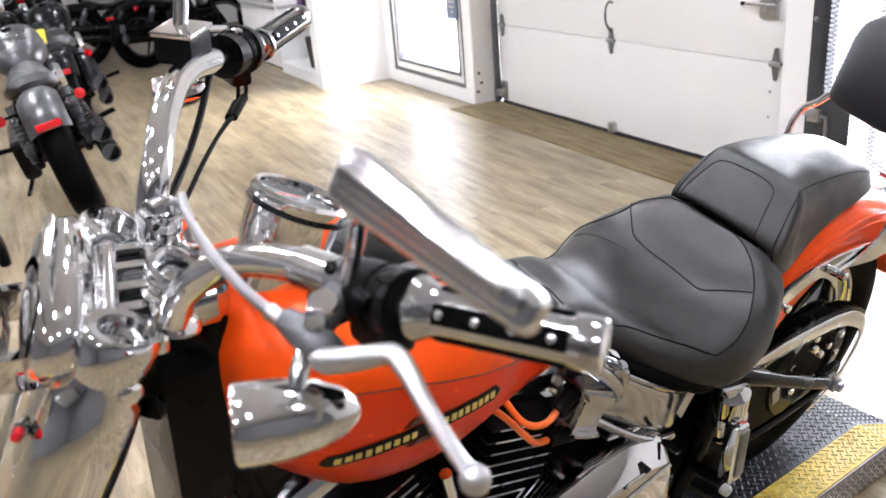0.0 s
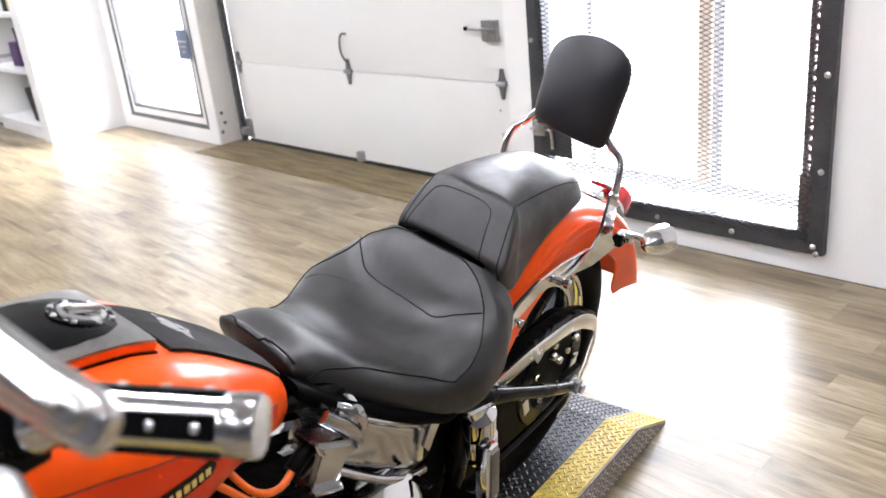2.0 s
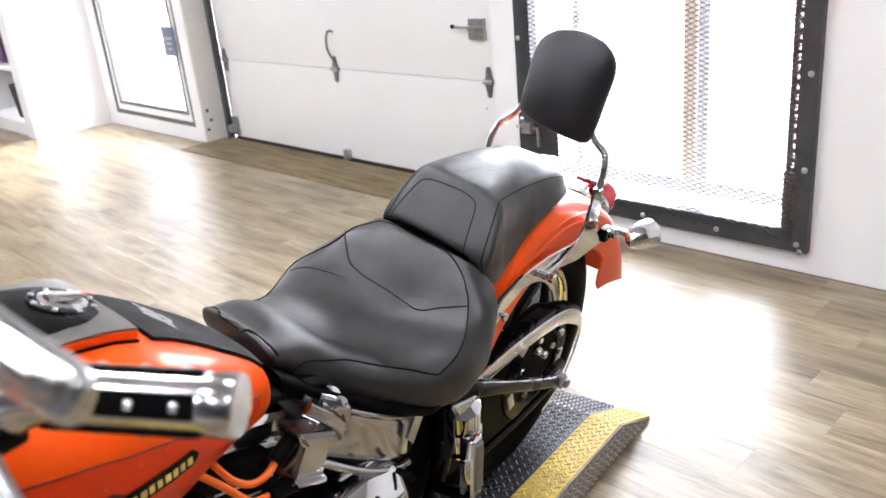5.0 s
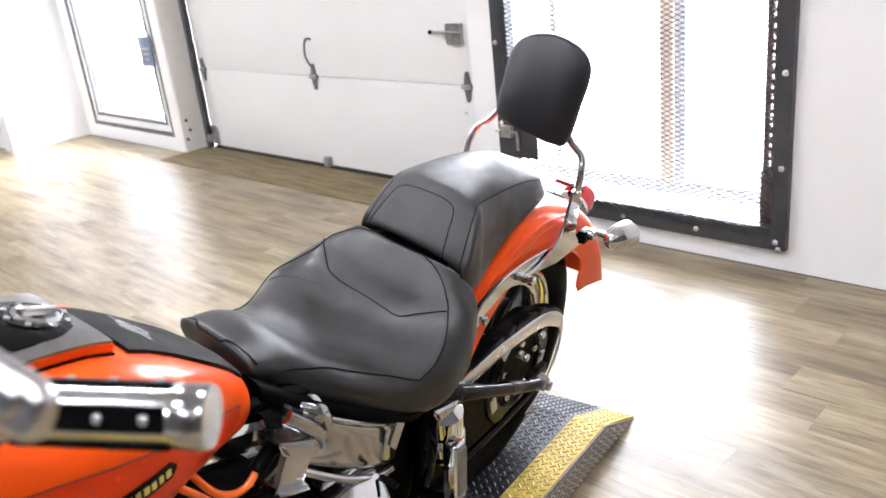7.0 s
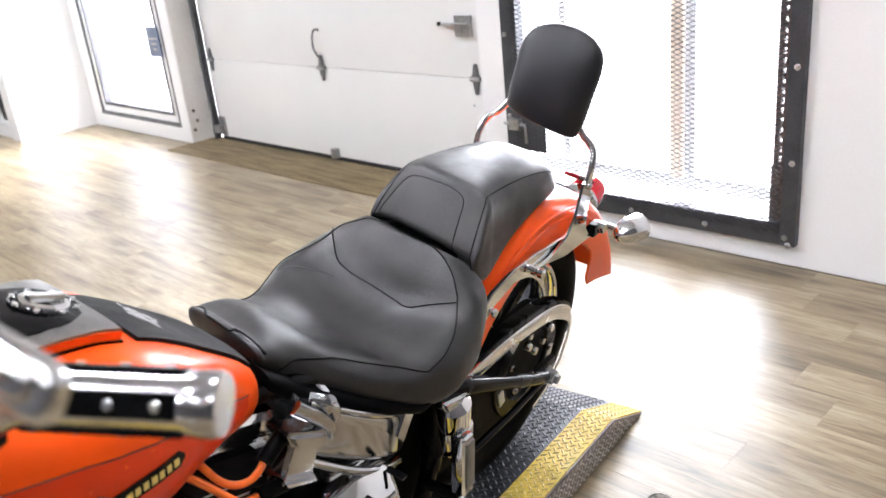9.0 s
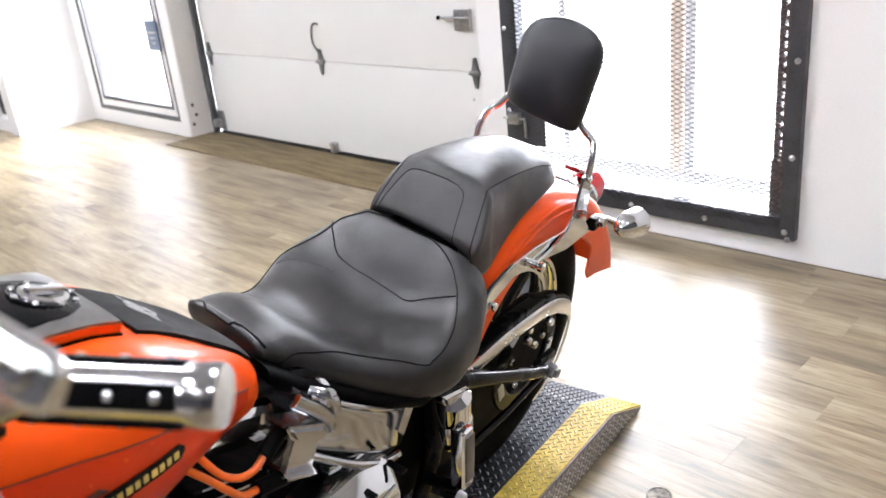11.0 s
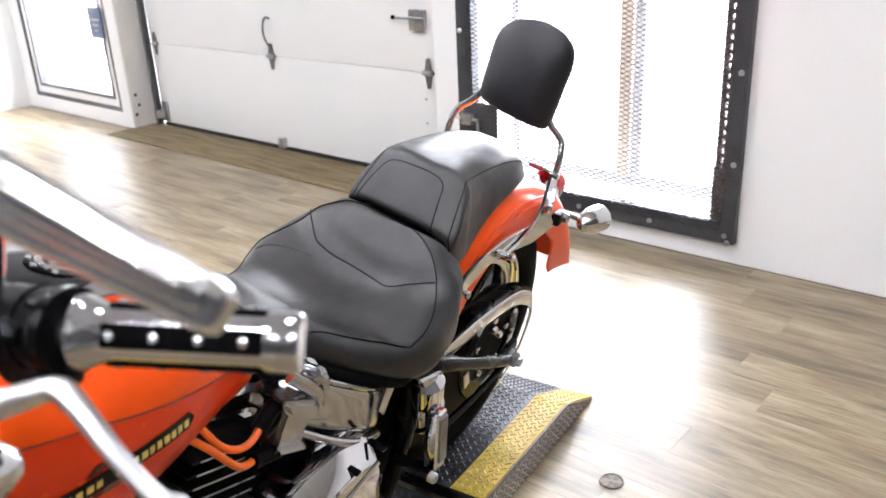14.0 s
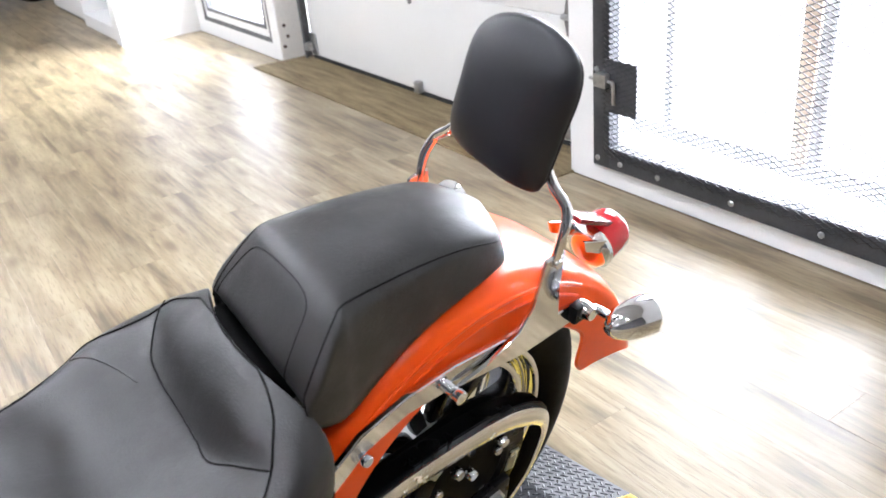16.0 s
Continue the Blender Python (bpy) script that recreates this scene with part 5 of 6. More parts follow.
prim = part("primary_cover", cover([(0.535, 0.36), (0.50, 0.30), (0.515, 0.24), (0.57, 0.205), (0.75, 0.20), (0.98, 0.215), (1.05, 0.25), (1.07, 0.31), (1.05, 0.37), (0.98, 0.415), (0.80, 0.465), (0.66, 0.485), (0.585, 0.478), (0.55, 0.45)], [(0.10, 0.0), (0.145, 0.0), (0.152, 0.006), (0.158, 0.02), (0.192, 0.13), (0.196, 0.16), (0.197, 0.4)]), M_CHROME, bike, "chrome primary cover", smooth=50)
for x, z in ((0.60, 0.445), (0.69, 0.455), (0.80, 0.435), (0.95, 0.40), (0.545, 0.30), (0.62, 0.24)):
    bolt((x, 0.192, z), (0, 1, 0), 0.009, 0.006, prim)
part("derby_cover", lathe([(0.075, 0), (0.075, 0.008), (0.068, 0.014), (0.001, 0.016)], axis_m((0.68, 0.192, 0.325), (0, 1, 0)), 40), M_CHROME, prim)
part("gasket_bar", rbox((0.125, 0.020, 0.014), (0, 0, 0), 0.003, Matrix.Translation((0.618, 0.128, 0.494)) @ Matrix.Rotation(radians(-14), 4, "Y")), M_CHROME, prim, "chrome edge bar")
for dx in (0.575, 0.645):
    part("lid_slot", rbox((0.012, 0.034, 0.006), (dx, 0.182, 0.470), 0.003, None), M_BLACK, prim)
# chrome oil tank under the seat
tank_rings = []
for i in range(13):
    u = i / 12
    yo = 0.108 + 0.044 * math.sin(math.pi * (0.08 + 0.62 * u))
    tank_rings.append(sring(0.700 - 0.178 * u, yo * 0.5, 0.652 - 0.118 * u, 0.548 - 0.108 * u, 7, 36, yc=yo * 0.5))
ot = part("oil_tank", loft(tank_rings), M_GRIPC, bike, "chrome oil tank under the seat", smooth=45)
part("oil_tank_rim", tube([(0.700 - 0.178 * u, 0.110 + 0.044 * math.sin(math.pi * (0.08 + 0.62 * u)), 0.546 - 0.108 * u - 0.010 * math.sin(math.pi * u)) for u in (k / 8 for k in range(9))], 0.0075, 10, 3), M_GRIPC, ot)
part("oil_tank_rib", tube([(0.700 - 0.178 * u, 0.108 + 0.044 * math.sin(math.pi * (0.08 + 0.62 * u)), 0.650 - 0.118 * u) for u in (k / 8 for k in range(9))], 0.004, 8, 3), M_GRIPC, ot)
part("battery_strap", plate([(0.530, 0.552), (0.506, 0.538), (0.530, 0.490), (0.548, 0.512)], 0.006, 0.001, Matrix.Translation((0, 0.158, 0))), M_GRIPC, ot)
part("oil_filler", lathe([(0.018, 0), (0.021, 0.004), (0.021, 0.014), (0.01, 0.018)], axis_m((0.655, 0.085, 0.612), (0.2, 0.5, 0.8)), 20), M_CHROME, ot)
# coil cover, plug leads
cc = part("coil_cover", plate([(0.772, 0.660), (0.702, 0.616), (0.713, 0.592), (0.724, 0.556), (0.786, 0.584), (0.768, 0.632)], 0.045, 0.006, Matrix.Translation((0, 0.126, 0))), M_GRIPC, bike, "chrome coil cover", smooth=30)
part("cover_lid", plate([(0.780, 0.668), (0.700, 0.622), (0.704, 0.606), (0.716, 0.600), (0.768, 0.634)], 0.052, 0.006, Matrix.Translation((0, 0.131, 0))), M_GRIPC, cc)
part("cover_rim", plate([(0.790, 0.596), (0.724, 0.562), (0.726, 0.549), (0.790, 0.580)], 0.054, 0.005, Matrix.Translation((0, 0.131, 0))), M_GRIPC, cc)
part("chrome_elbow", join(tube([(0.692, 0.108, 0.652), (0.680, 0.122, 0.644), (0.668, 0.130, 0.630), (0.664, 0.132, 0.612)], 0.010, 16, 6, [0.007, 0.010, 0.012, 0.009]), lathe([(0.009, -0.006), (0.014, -0.004), (0.014, 0.004), (0.009, 0.007), (0.001, 0.008)], axis_m((0.676, 0.128, 0.640), (0.3, 0.9, 0.4)), 20)), M_GRIPC, bike)
part("chrome_bracket", tube([(0.738, 0.128, 0.672), (0.716, 0.140, 0.650), (0.694, 0.143, 0.622), (0.682, 0.138, 0.594)], 0.007, 10, 6, None, 1.6), M_GRIPC, bike)
for pts in (((0.925, 0.118, 0.690), (0.896, 0.138, 0.658), (0.872, 0.146, 0.626), (0.852, 0.148, 0.604), (0.826, 0.146, 0.594)), ((0.890, 0.112, 0.678), (0.872, 0.130, 0.644), (0.850, 0.138, 0.626), (0.826, 0.140, 0.622), (0.804, 0.136, 0.630))):
    ld = part("plug_lead", tube(pts, 0.0052, 10), M_ORANGEWIRE, bike, "orange spark plug lead")
    e, d = Vector(pts[-1]), Vector(pts[-1]) - Vector(pts[-2])
    part("plug_boot", tube([e - d * 0.1, e + d * 0.8, e + d * 2.0], 0.0115, 12, 3), M_RUBBER, ld, "black rubber boot")
part("pushrod_tube", tube([(0.93, 0.135, 0.36), (0.985, 0.12, 0.60)], 0.009, 12, 1), M_CHROME, bike)
part("shift_rod", tube([(0.62, 0.215, 0.485), (0.80, 0.215, 0.44), (1.0, 0.21, 0.36)], 0.004, 8), M_CHROME, bike)
part("rear_brace", tube([(0.375, 0.115, 0.30), (0.372, 0.120, 0.42), (0.39, 0.115, 0.55)], 0.021, 14), M_BLACK, bike)
part("inner_fender", fender(0.372, 0.10, 5, 60, 0.0, 0.004, 0.0, 0), M_BLACK, bike, "black inner fender")
part("battery_box", rbox((0.16, 0.20, 0.12), (0.52, 0, 0.44), 0.01), M_BLACKWR, bike)

# front end, turned a little to the right
HEAD = pose(1.255, 0, 0, 0, 0, -17)


def turned(bm):
    bmesh.ops.transform(bm, matrix=HEAD, verts=bm.verts)
    return bm


def bar_y(x, z, y0, y1, r, seg=14):
    return tube([(x, y0, z), (x, y1, z)], r, seg, 1)


RK = Vector((0.42, 0, -0.907))
for s in (1, -1):
    top = Vector((0.060, 0.100 * s, 0.945))
    fk = part("fork_leg", turned(lathe([(0.030, 0.0), (0.032, 0.05), (0.041, 0.060), (0.0455, 0.12), (0.0455, 0.42), (0.028, 0.425), (0.028, 0.75)], axis_m(top, RK), 32)), M_CHROME, bike, "chrome shrouded fork leg")
    part("fork_cap", turned(lathe([(0.034, 0.034), (0.036, 0.022), (0.0365, -0.006), (0.031, -0.013), (0.023, -0.012), (0.021, 0.004), (0.012, 0.006), (0.010, 0.0), (0.001, 0.0)], axis_m(top, RK), 32)), M_CHROME, fk)
    part("pinch_bolt", turned(lathe([(0.011, 0), (0.011, 0.008), (0.007, 0.011), (0.001, 0.011)], axis_m(top + RK * 0.045 + Vector((-0.02, 0.024 * s, 0.0)), (-0.5, s, 0.1)), 14)), M_CHROME, fk)
    part("shroud_seam", turned(tube([top + RK * 0.06 + Vector((-0.024, 0.022 * s, 0)), top + RK * 0.42 + Vector((-0.024, 0.022 * s, 0))], 0.0025, 6, 1)), M_BLACK, fk)
part("lower_cowl", turned(loft([[c + Vector((0.030 * math.cos(a), 0.060 * math.copysign(abs(math.sin(a)) ** 0.6, math.sin(a)), 0)) for a in (2 * math.pi * k / 32 for k in range(32))] for c in (Vector((0.100, 0, 0.905)), Vector((0.112, 0, 0.88)), Vector((0.152, 0, 0.79)), Vector((0.20, 0, 0.68)))])), M_POLISH, bike, "chrome fork cowl")
uc = part("upper_clamp", turned(join(rbox((0.052, 0.20, 0.022), (0.044, 0, 0.928), 0.008, None, 3), bar_y(0.066, 0.944, -0.075, 0.072, 0.0105), bar_y(0.022, 0.948, -0.085, 0.085, 0.0095))), M_CHROME, bike, "chrome upper fork clamp")
for y in (-0.055, -0.018, 0.02, 0.056):
    part("clamp_rib", turned(rbox((0.040, 0.014, 0.018), (0.044, y, 0.942), 0.005)), M_CHROME, uc)
for y in (-0.036, 0.038):
    part("clamp_gap", turned(rbox((0.026, 0.020, 0.006), (0.044, y, 0.9395), 0.002)), M_BLACK, uc)
part("hose_clip", turned(tube([(0.034, 0.045, 0.956), (0.030, 0.062, 0.962), (0.018, 0.074, 0.956), (0.004, 0.078, 0.948)], 0.0045, 8)), M_CHROME, uc)
for y in (0.062, -0.062):
    p = HEAD @ Vector((0.012, y, 0.925))
    rz = part("bar_riser", lathe([(0.027, 0.0), (0.025, 0.008), (0.018, 0.014), (0.017, 0.034), (0.022, 0.040), (0.023, 0.056), (0.015, 0.062)], axis_m(p, (-0.2, 0, 0.97)), 24), M_CHROME, bike, "chrome bar riser")
    for dy in (0.016, -0.016):
        bolt(p + Vector((-0.028, dy, 0.046)), (-0.7, 0, 0.6), 0.0065, 0.007, rz)
    part("clamp_band", torus((0, 0, 0), 0.018, 0.005, 0.010, 24, 8), M_CHROME, rz).matrix_local = axis_m(p + Vector((-0.006, 0, 0.060)), (-0.1, 0.5 if y > 0 else -0.5, 0.8)) @ pose(0, 0, 0, 90, 0, 0)
part("neck_cover", turned(loft([sring(-0.045, 0.030, 0.945, 0.90, 3), sring(-0.032, 0.055, 0.958, 0.90, 3), sring(0.0, 0.066, 0.956, 0.90, 3), sring(0.018, 0.055, 0.944, 0.90, 3)])), M_CHROME, bike, "chrome steering neck cover")
nac = part("headlight_nacelle", turned(loft([sring(0.074, 0.070, 0.955, 0.925, 2.6), sring(0.080, 0.100, 0.972, 0.910, 2.6), sring(0.094, 0.114, 0.986, 0.90, 2.5), sring(0.110, 0.118, 0.988, 0.895, 2.4), sring(0.128, 0.112, 0.978, 0.89, 2.4), sring(0.142, 0.098, 0.958, 0.89, 2.4), sring(0.146, 0.080, 0.944, 0.90, 2.4)])), M_CHROME, bike, "chrome headlight nacelle", smooth=50)
part("nacelle_trim", turned(tube([(0.112, -0.100, 0.962), (0.114, -0.06, 0.990), (0.114, 0, 0.9935), (0.114, 0.06, 0.990), (0.112, 0.100, 0.962)], 0.0055, 8)), M_CHROME, nac)
hl = part("headlight", turned(lathe([(0.001, -0.060), (0.030, -0.058), (0.058, -0.046), (0.078, -0.026), (0.087, 0.0), (0.090, 0.05), (0.094, 0.052), (0.094, 0.062), (0.088, 0.066), (0.001, 0.072)], axis_m((0.225, 0.0, 0.925), (1, 0, -0.12)), 40)), M_CHROME, bike, "chrome bullet headlight")
part("headlight_gasket", turned(tube([(0.168, 0.085 * math.sin(a), 0.93 + 0.07 * math.cos(a)) for a in (math.pi * (k / 12 - 0.5) for k in range(13))], 0.006, 8)), M_BLACK, hl)
for y in (0.06, -0.06):
    part("headlight_strut", turned(rbox((0.06, 0.016, 0.04), (0.155, y, 0.898), 0.006)), M_CHROME, hl)
part("marker_light", turned(lathe([(0.001, 0.012), (0.005, 0.009), (0.0065, 0.0), (0.006, -0.010)], axis_m((0.158, 0.108, 0.865), (0.1, 1, 0.35)), 16)), M_REDLENS, bike, "small red marker light")
part("marker_cup", turned(lathe([(0.0078, 0.0), (0.0085, -0.010), (0.005, -0.03)], axis_m((0.158, 0.108, 0.865), (0.1, 1, 0.35)), 16)), M_CHROME, bike)
part("brake_hose", tube([(1.06, -0.34, 1.03), (1.12, -0.26, 0.98), (1.20, -0.15, 0.955), (1.27, -0.09, 0.93), (1.33, -0.07, 0.85)], 0.005, 8), M_RUBBER, bike)
# front wheel
FA = Vector((0.46, 0, 0.30))
fwh = part("front_wheel", turned(torus(FA, 0.235, 0.012, 0.035, 56, 10)), M_CHROME, bike, "chrome front rim")
part("tyre", turned(torus(FA, 0.275, 0.040, 0.048, 64, 16, 2.3)), M_RUBBER, fwh, "black rubber tyre")
part("front_fender", turned(loft([[FA + Vector(((0.33 - 0.03 * abs(u) ** 2 - k) * math.cos(a), 0.062 * u, (0.33 - 0.03 * abs(u) ** 2 - k) * math.sin(a))) for k, us in ((0, range(-6, 7)), (0.004, range(6, -7, -1))) for u in (q / 6 for q in us)] for a in (radians(35 + 120 * i / 20) for i in range(21))])), M_PAINT, bike, "orange front fender")

# right controls
rsw = part("right_switch_housing", join(lathe([(0.024, -0.026), (0.032, -0.022), (0.034, -0.016), (0.029, -0.010), (0.029, -0.002), (0.035, 0.002), (0.035, 0.014), (0.030, 0.020), (0.024, 0.024)], axis_m((1.000, -0.390, 1.018), (-0.75, -0.65, -0.16)), 28), tube([(1.040, -0.352, 1.027), (0.985, -0.402, 1.014)], 0.030, 18, 1), rbox((0.03, 0.05, 0.05), (1.01, -0.385, 1.0), 0.008)), M_BLACK, bike, "black right switch housing")
for k in range(3):
    part("button", rbox((0.012, 0.014, 0.008), (1.005 - 0.014 * k, -0.378 - 0.012 * k, 1.050 - 0.012 * k), 0.003), M_CHROME, rsw)
mc = part("brake_reservoir", rbox((0.060, 0.052, 0.036), (0, 0, 0), 0.008, Matrix.Translation((1.106, -0.318, 1.064)) @ Matrix.Rotation(radians(42), 4, "Z")), M_BLACKWR, bike, "black brake fluid reservoir")
part("reservoir_lid", rbox((0.064, 0.056, 0.007), (0, 0, 0.021), 0.003, Matrix.Translation((1.106, -0.318, 1.064)) @ Matrix.Rotation(radians(42), 4, "Z")), M_CHROME, mc)
part("brake_lever", tube([(1.10, -0.36, 1.045), (1.06, -0.43, 1.04), (1.00, -0.50, 1.02), (0.95, -0.55, 1.0)], 0.007, 10, 6, None, 0.7), M_ALU, bike)
rm = part("right_mirror", rbox((0.030, 0.225, 0.082), (0, 0, 0), 0.014, Matrix.Translation((1.09, -0.43, 1.20)) @ Matrix.Rotation(radians(36), 4, "Z") @ Matrix.Rotation(radians(-20), 4, "Y"), 4), M_CHROME, bike, "chrome right mirror")
part("mirror_stem", tube([(1.104, -0.330, 1.078), (1.092, -0.345, 1.12), (1.085, -0.37, 1.165), (1.085, -0.40, 1.185)], 0.0095, 12), M_CHROME, rm)
signal((1.122, -0.325, 1.000), (0.9, -0.4, -0.1), 0.023, 0.070, "front_turn_signal", M_REDLENS, "chrome bullet front turn signal")
for o in (0.0, 0.022):
    c1 = part("throttle_cable", tube([(1.005 - o, -0.415 + o * 0.3, 0.985), (0.985 - o * 0.6, -0.438, 0.955), (1.000 - o * 0.6, -0.415, 0.925 + o * 0.3), (1.07, -0.325, 0.925), (1.15, -0.215, 0.925), (1.205, -0.12, 0.925), (1.19, -0.06, 0.88)], 0.0032, 8), M_RUBBER, bike, "black throttle cable")
    part("adjuster_sleeve", tube([(0.998 - o * 0.6, -0.418, 0.928 + o * 0.3), (1.03 - o * 0.3, -0.375, 0.926)], 0.0066, 10, 1), M_RUBBER, c1)
    part("cable_elbow", tube([(1.005 - o, -0.41, 0.992), (0.990 - o, -0.436, 0.972), (0.988 - o * 0.7, -0.437, 0.950)], 0.0055, 8), M_CHROME, c1)

# ---- far part of the room ----
shelf = thing("shelf_unit", pose(-3.47, -0.58, 0), "white open shelf unit built into the partition", "shelf")
part("carcass", join(rbox((0.03, 0.35, 2.0), (0.485, 0.175, 1.0), 0.003), rbox((0.03, 0.35, 2.0), (-0.485, 0.175, 1.0), 0.003), rbox((0.94, 0.02, 2.0), (0, 0.34, 1.0), 0.002)), M_WALL, shelf)
for z in (0.09, 0.52, 0.95, 1.38, 1.8):
    part("shelf_board", rbox((0.94, 0.34, 0.03), (0, 0.17, z), 0.003), M_WALL, shelf)
part("plinth", rbox((0.94, 0.03, 0.08), (0, 0.02, 0.04), 0.002), M_WALL, shelf)


def bin_(x, z, w, d, h, m, nm, lab, cat):
    t = thing(nm, pose(x, -0.40, z), lab, cat)
    part("body", loft([[Vector((w / 2 * k * sx, d / 2 * k * sy, zz)) for sx, sy in ((-1, -1), (1, -1), (1, 1), (-1, 1))] for k, zz in ((0.86, 0), (1, h), (0.93, h), (0.80, 0.01))]), m, t, smooth=0)
    part("rim", frame_rect(-w / 2, w / 2, -d / 2, d / 2, 0.012, 0.015, 0, 0.003), m, t).matrix_local = pose(0, 0, h, 90, 0, 0)


bin_(-3.2, 0.107, 0.34, 0.24, 0.26, M_DARKTHING, "storage_bin", "black plastic bin on a white shelf", "bin")
bin_(-3.18, 0.537, 0.26, 0.22, 0.30, M_DARKTHING, "storage_bin", "black plastic bin on a white shelf", "bin")
bx = thing("carton", pose(-3.47, -0.42, 0.535), "small purple carton on a white shelf", "carton")
part("body", rbox((0.16, 0.14, 0.19), (0, 0, 0.095), 0.003), M_PURPLE, bx)
for k in range(4):
    bt = thing("bottle", pose(-3.45 + 0.11 * k, -0.45, 0.965), "yellow-capped oil bottle on a white shelf", "bottle", "bottles on the shelf")
    part("body", lathe([(0.035, 0), (0.038, 0.01), (0.038, 0.12), (0.018, 0.15), (0.016, 0.16)], None, 16), M_CARTON if k % 2 else M_DARKTHING, bt)
    part("cap", lathe([(0.018, 0.16), (0.018, 0.185), (0.012, 0.188)], None, 14), M_CARTON, bt)
cab = thing("white_counter", pose(-4.6, -0.25, 0), "low white display counter with grey boxes", "counter")
part("body", rbox((1.3, 0.6, 0.55), (0, 0, 0.30), 0.01), M_WALL, cab)
part("kick", rbox((1.26, 0.56, 0.06), (0, 0, 0.03), 0.0), M_DKFRAME, cab)
part("top", rbox((1.34, 0.64, 0.03), (0, 0, 0.59), 0.005), M_LINER, cab)
for k in range(4):
    b_ = thing("boxed_part", pose(-5.0 + 0.27 * k, -0.30, 0.605), "pale boxed part on the counter", "box", "boxes on the counter")
    part("body", rbox((0.22, 0.3, 0.12 + 0.05 * (k % 2)), (0, 0, 0.06 + 0.025 * (k % 2)), 0.004), (M_LINER, M_WALL, M_DKFRAME, M_WALL)[k], b_)


# ---- parked motorcycles ----
def parked(m, paint, label, detail=True, tank_paint=None):
    b = thing("parked_motorcycle", m, label, "motorcycle", "parked motorcycles")
    a = Vector((0, 0, 0.32))
    w = part("rear_wheel", torus(a, 0.20, 0.02, 0.04, 40, 8), M_DKFRAME, b)
    part("tyre", torus(a, 0.26, 0.060, 0.078, 48, 14, 2.3), M_RUBBER, w)
    fa = Vector((1.55, 0, 0.32))
    fw_ = part("front_wheel", torus(fa, 0.22, 0.02, 0.03, 40, 8), M_DKFRAME, b)
    part("tyre", torus(fa, 0.275, 0.045, 0.055, 48, 12, 2.3), M_RUBBER, fw_)
    part("rear_fender", loft([[Vector(((0.36 - 0.05 * abs(u) ** 3 - k) * math.cos(t), 0.10 * u, 0.32 + (0.36 - 0.05 * abs(u) ** 3 - k) * math.sin(t))) for k, us in ((0, range(-6, 7)), (0.006, range(6, -7, -1))) for u in (q / 6 for q in us)] for t in (radians(50 + 95 * i / 16) for i in range(17))]), paint, b)
    part("seat", loft([sring(0.10, 0.06, 0.70, 0.66, 2.4), sring(0.14, 0.11, 0.73, 0.64, 2.6), sring(0.28, 0.14, 0.70, 0.60, 2.6), sring(0.42, 0.13, 0.69, 0.58, 2.6), sring(0.56, 0.09, 0.74, 0.64, 2.5), sring(0.60, 0.05, 0.75, 0.70, 2.3)]), M_LEATHER, b, "black seat")
    part("fuel_tank", loft([sring(0.58, 0.05, 0.76, 0.70, 2.2), sring(0.64, 0.11, 0.81, 0.67, 2.3), sring(0.80, 0.155, 0.89, 0.65, 2.3), sring(0.98, 0.15, 0.91, 0.68, 2.3), sring(1.06, 0.10, 0.89, 0.74, 2.3), sring(1.09, 0.04, 0.86, 0.79, 2.2)]), tank_paint or paint, b, smooth=50)
    part("filler_cap", lathe([(0.03, 0), (0.03, 0.012), (0.02, 0.018)], pose(0.86, 0, 0.895, 0, -8, 0), 18), M_BLACK, b)
    part("engine", join(rbox((0.5, 0.26, 0.28), (0.68, 0, 0.36), 0.05), tube([(0.66, 0, 0.40), (0.55, 0, 0.66)], 0.085, 16, 1), tube([(0.76, 0, 0.40), (0.88, 0, 0.66)], 0.085, 16, 1)), M_BLACKWR, b)
    part("air_cleaner", lathe([(0.07, 0), (0.075, 0.02), (0.06, 0.05), (0.001, 0.055)], axis_m((0.72, -0.12, 0.60), (0, -1, 0)), 24), M_CHROME, b)
    for z, r in ((0.30, 0.045), (0.40, 0.045)):
        e_ = part("exhaust_pipe", tube([(0.85, -0.15, 0.50), (0.80, -0.18, z + 0.02), (0.5, -0.19, z - 0.02), (0.1, -0.20, z), (-0.28, -0.20, z + 0.02)], r, 14, 6, [0.022, 0.024, 0.03, r, r]), M_BLACK, b)
        part("tip", lathe([(r * 0.95, -0.02), (r * 1.02, 0), (r * 0.98, 0.012), (r * 0.8, 0.0)], axis_m((-0.28, -0.20, z + 0.02), (-1, 0, 0.05)), 18), M_DKFRAME, e_)
    for s in (1, -1):
        sh = part("rear_shock", lathe([(0.018, 0), (0.018, 0.04)] + [(0.030 if k % 2 else 0.022, 0.04 + 0.012 * k) for k in range(16)] + [(0.02, 0.26), (0.02, 0.30)], axis_m((0.02, 0.14 * s, 0.34), (0.45, 0, 1)), 14), M_DKFRAME, b)
        ts = part("turn_signal", lathe([(0.001, -0.03), (0.022, -0.01), (0.026, 0.015), (0.001, 0.024)], axis_m((-0.075, 0.19 * s, 0.60), (-1, 0, 0)), 16), M_REDLENS, b, "red turn signal")
        part("stalk", tube([(-0.04, 0.09 * s, 0.60), (-0.06, 0.18 * s, 0.60)], 0.007, 8, 1), M_BLACK, ts)
        part("frame_strut", tube([(0.30, 0.11 * s, 0.60), (0.05, 0.115 * s, 0.60), (-0.10, 0.11 * s, 0.57)], 0.014, 8), M_BLACK, b)
        part("fork_leg", tube([(1.20, 0.10 * s, 0.95), (1.55, 0.10 * s, 0.32)], 0.028, 14, 1), M_BLACK, b)
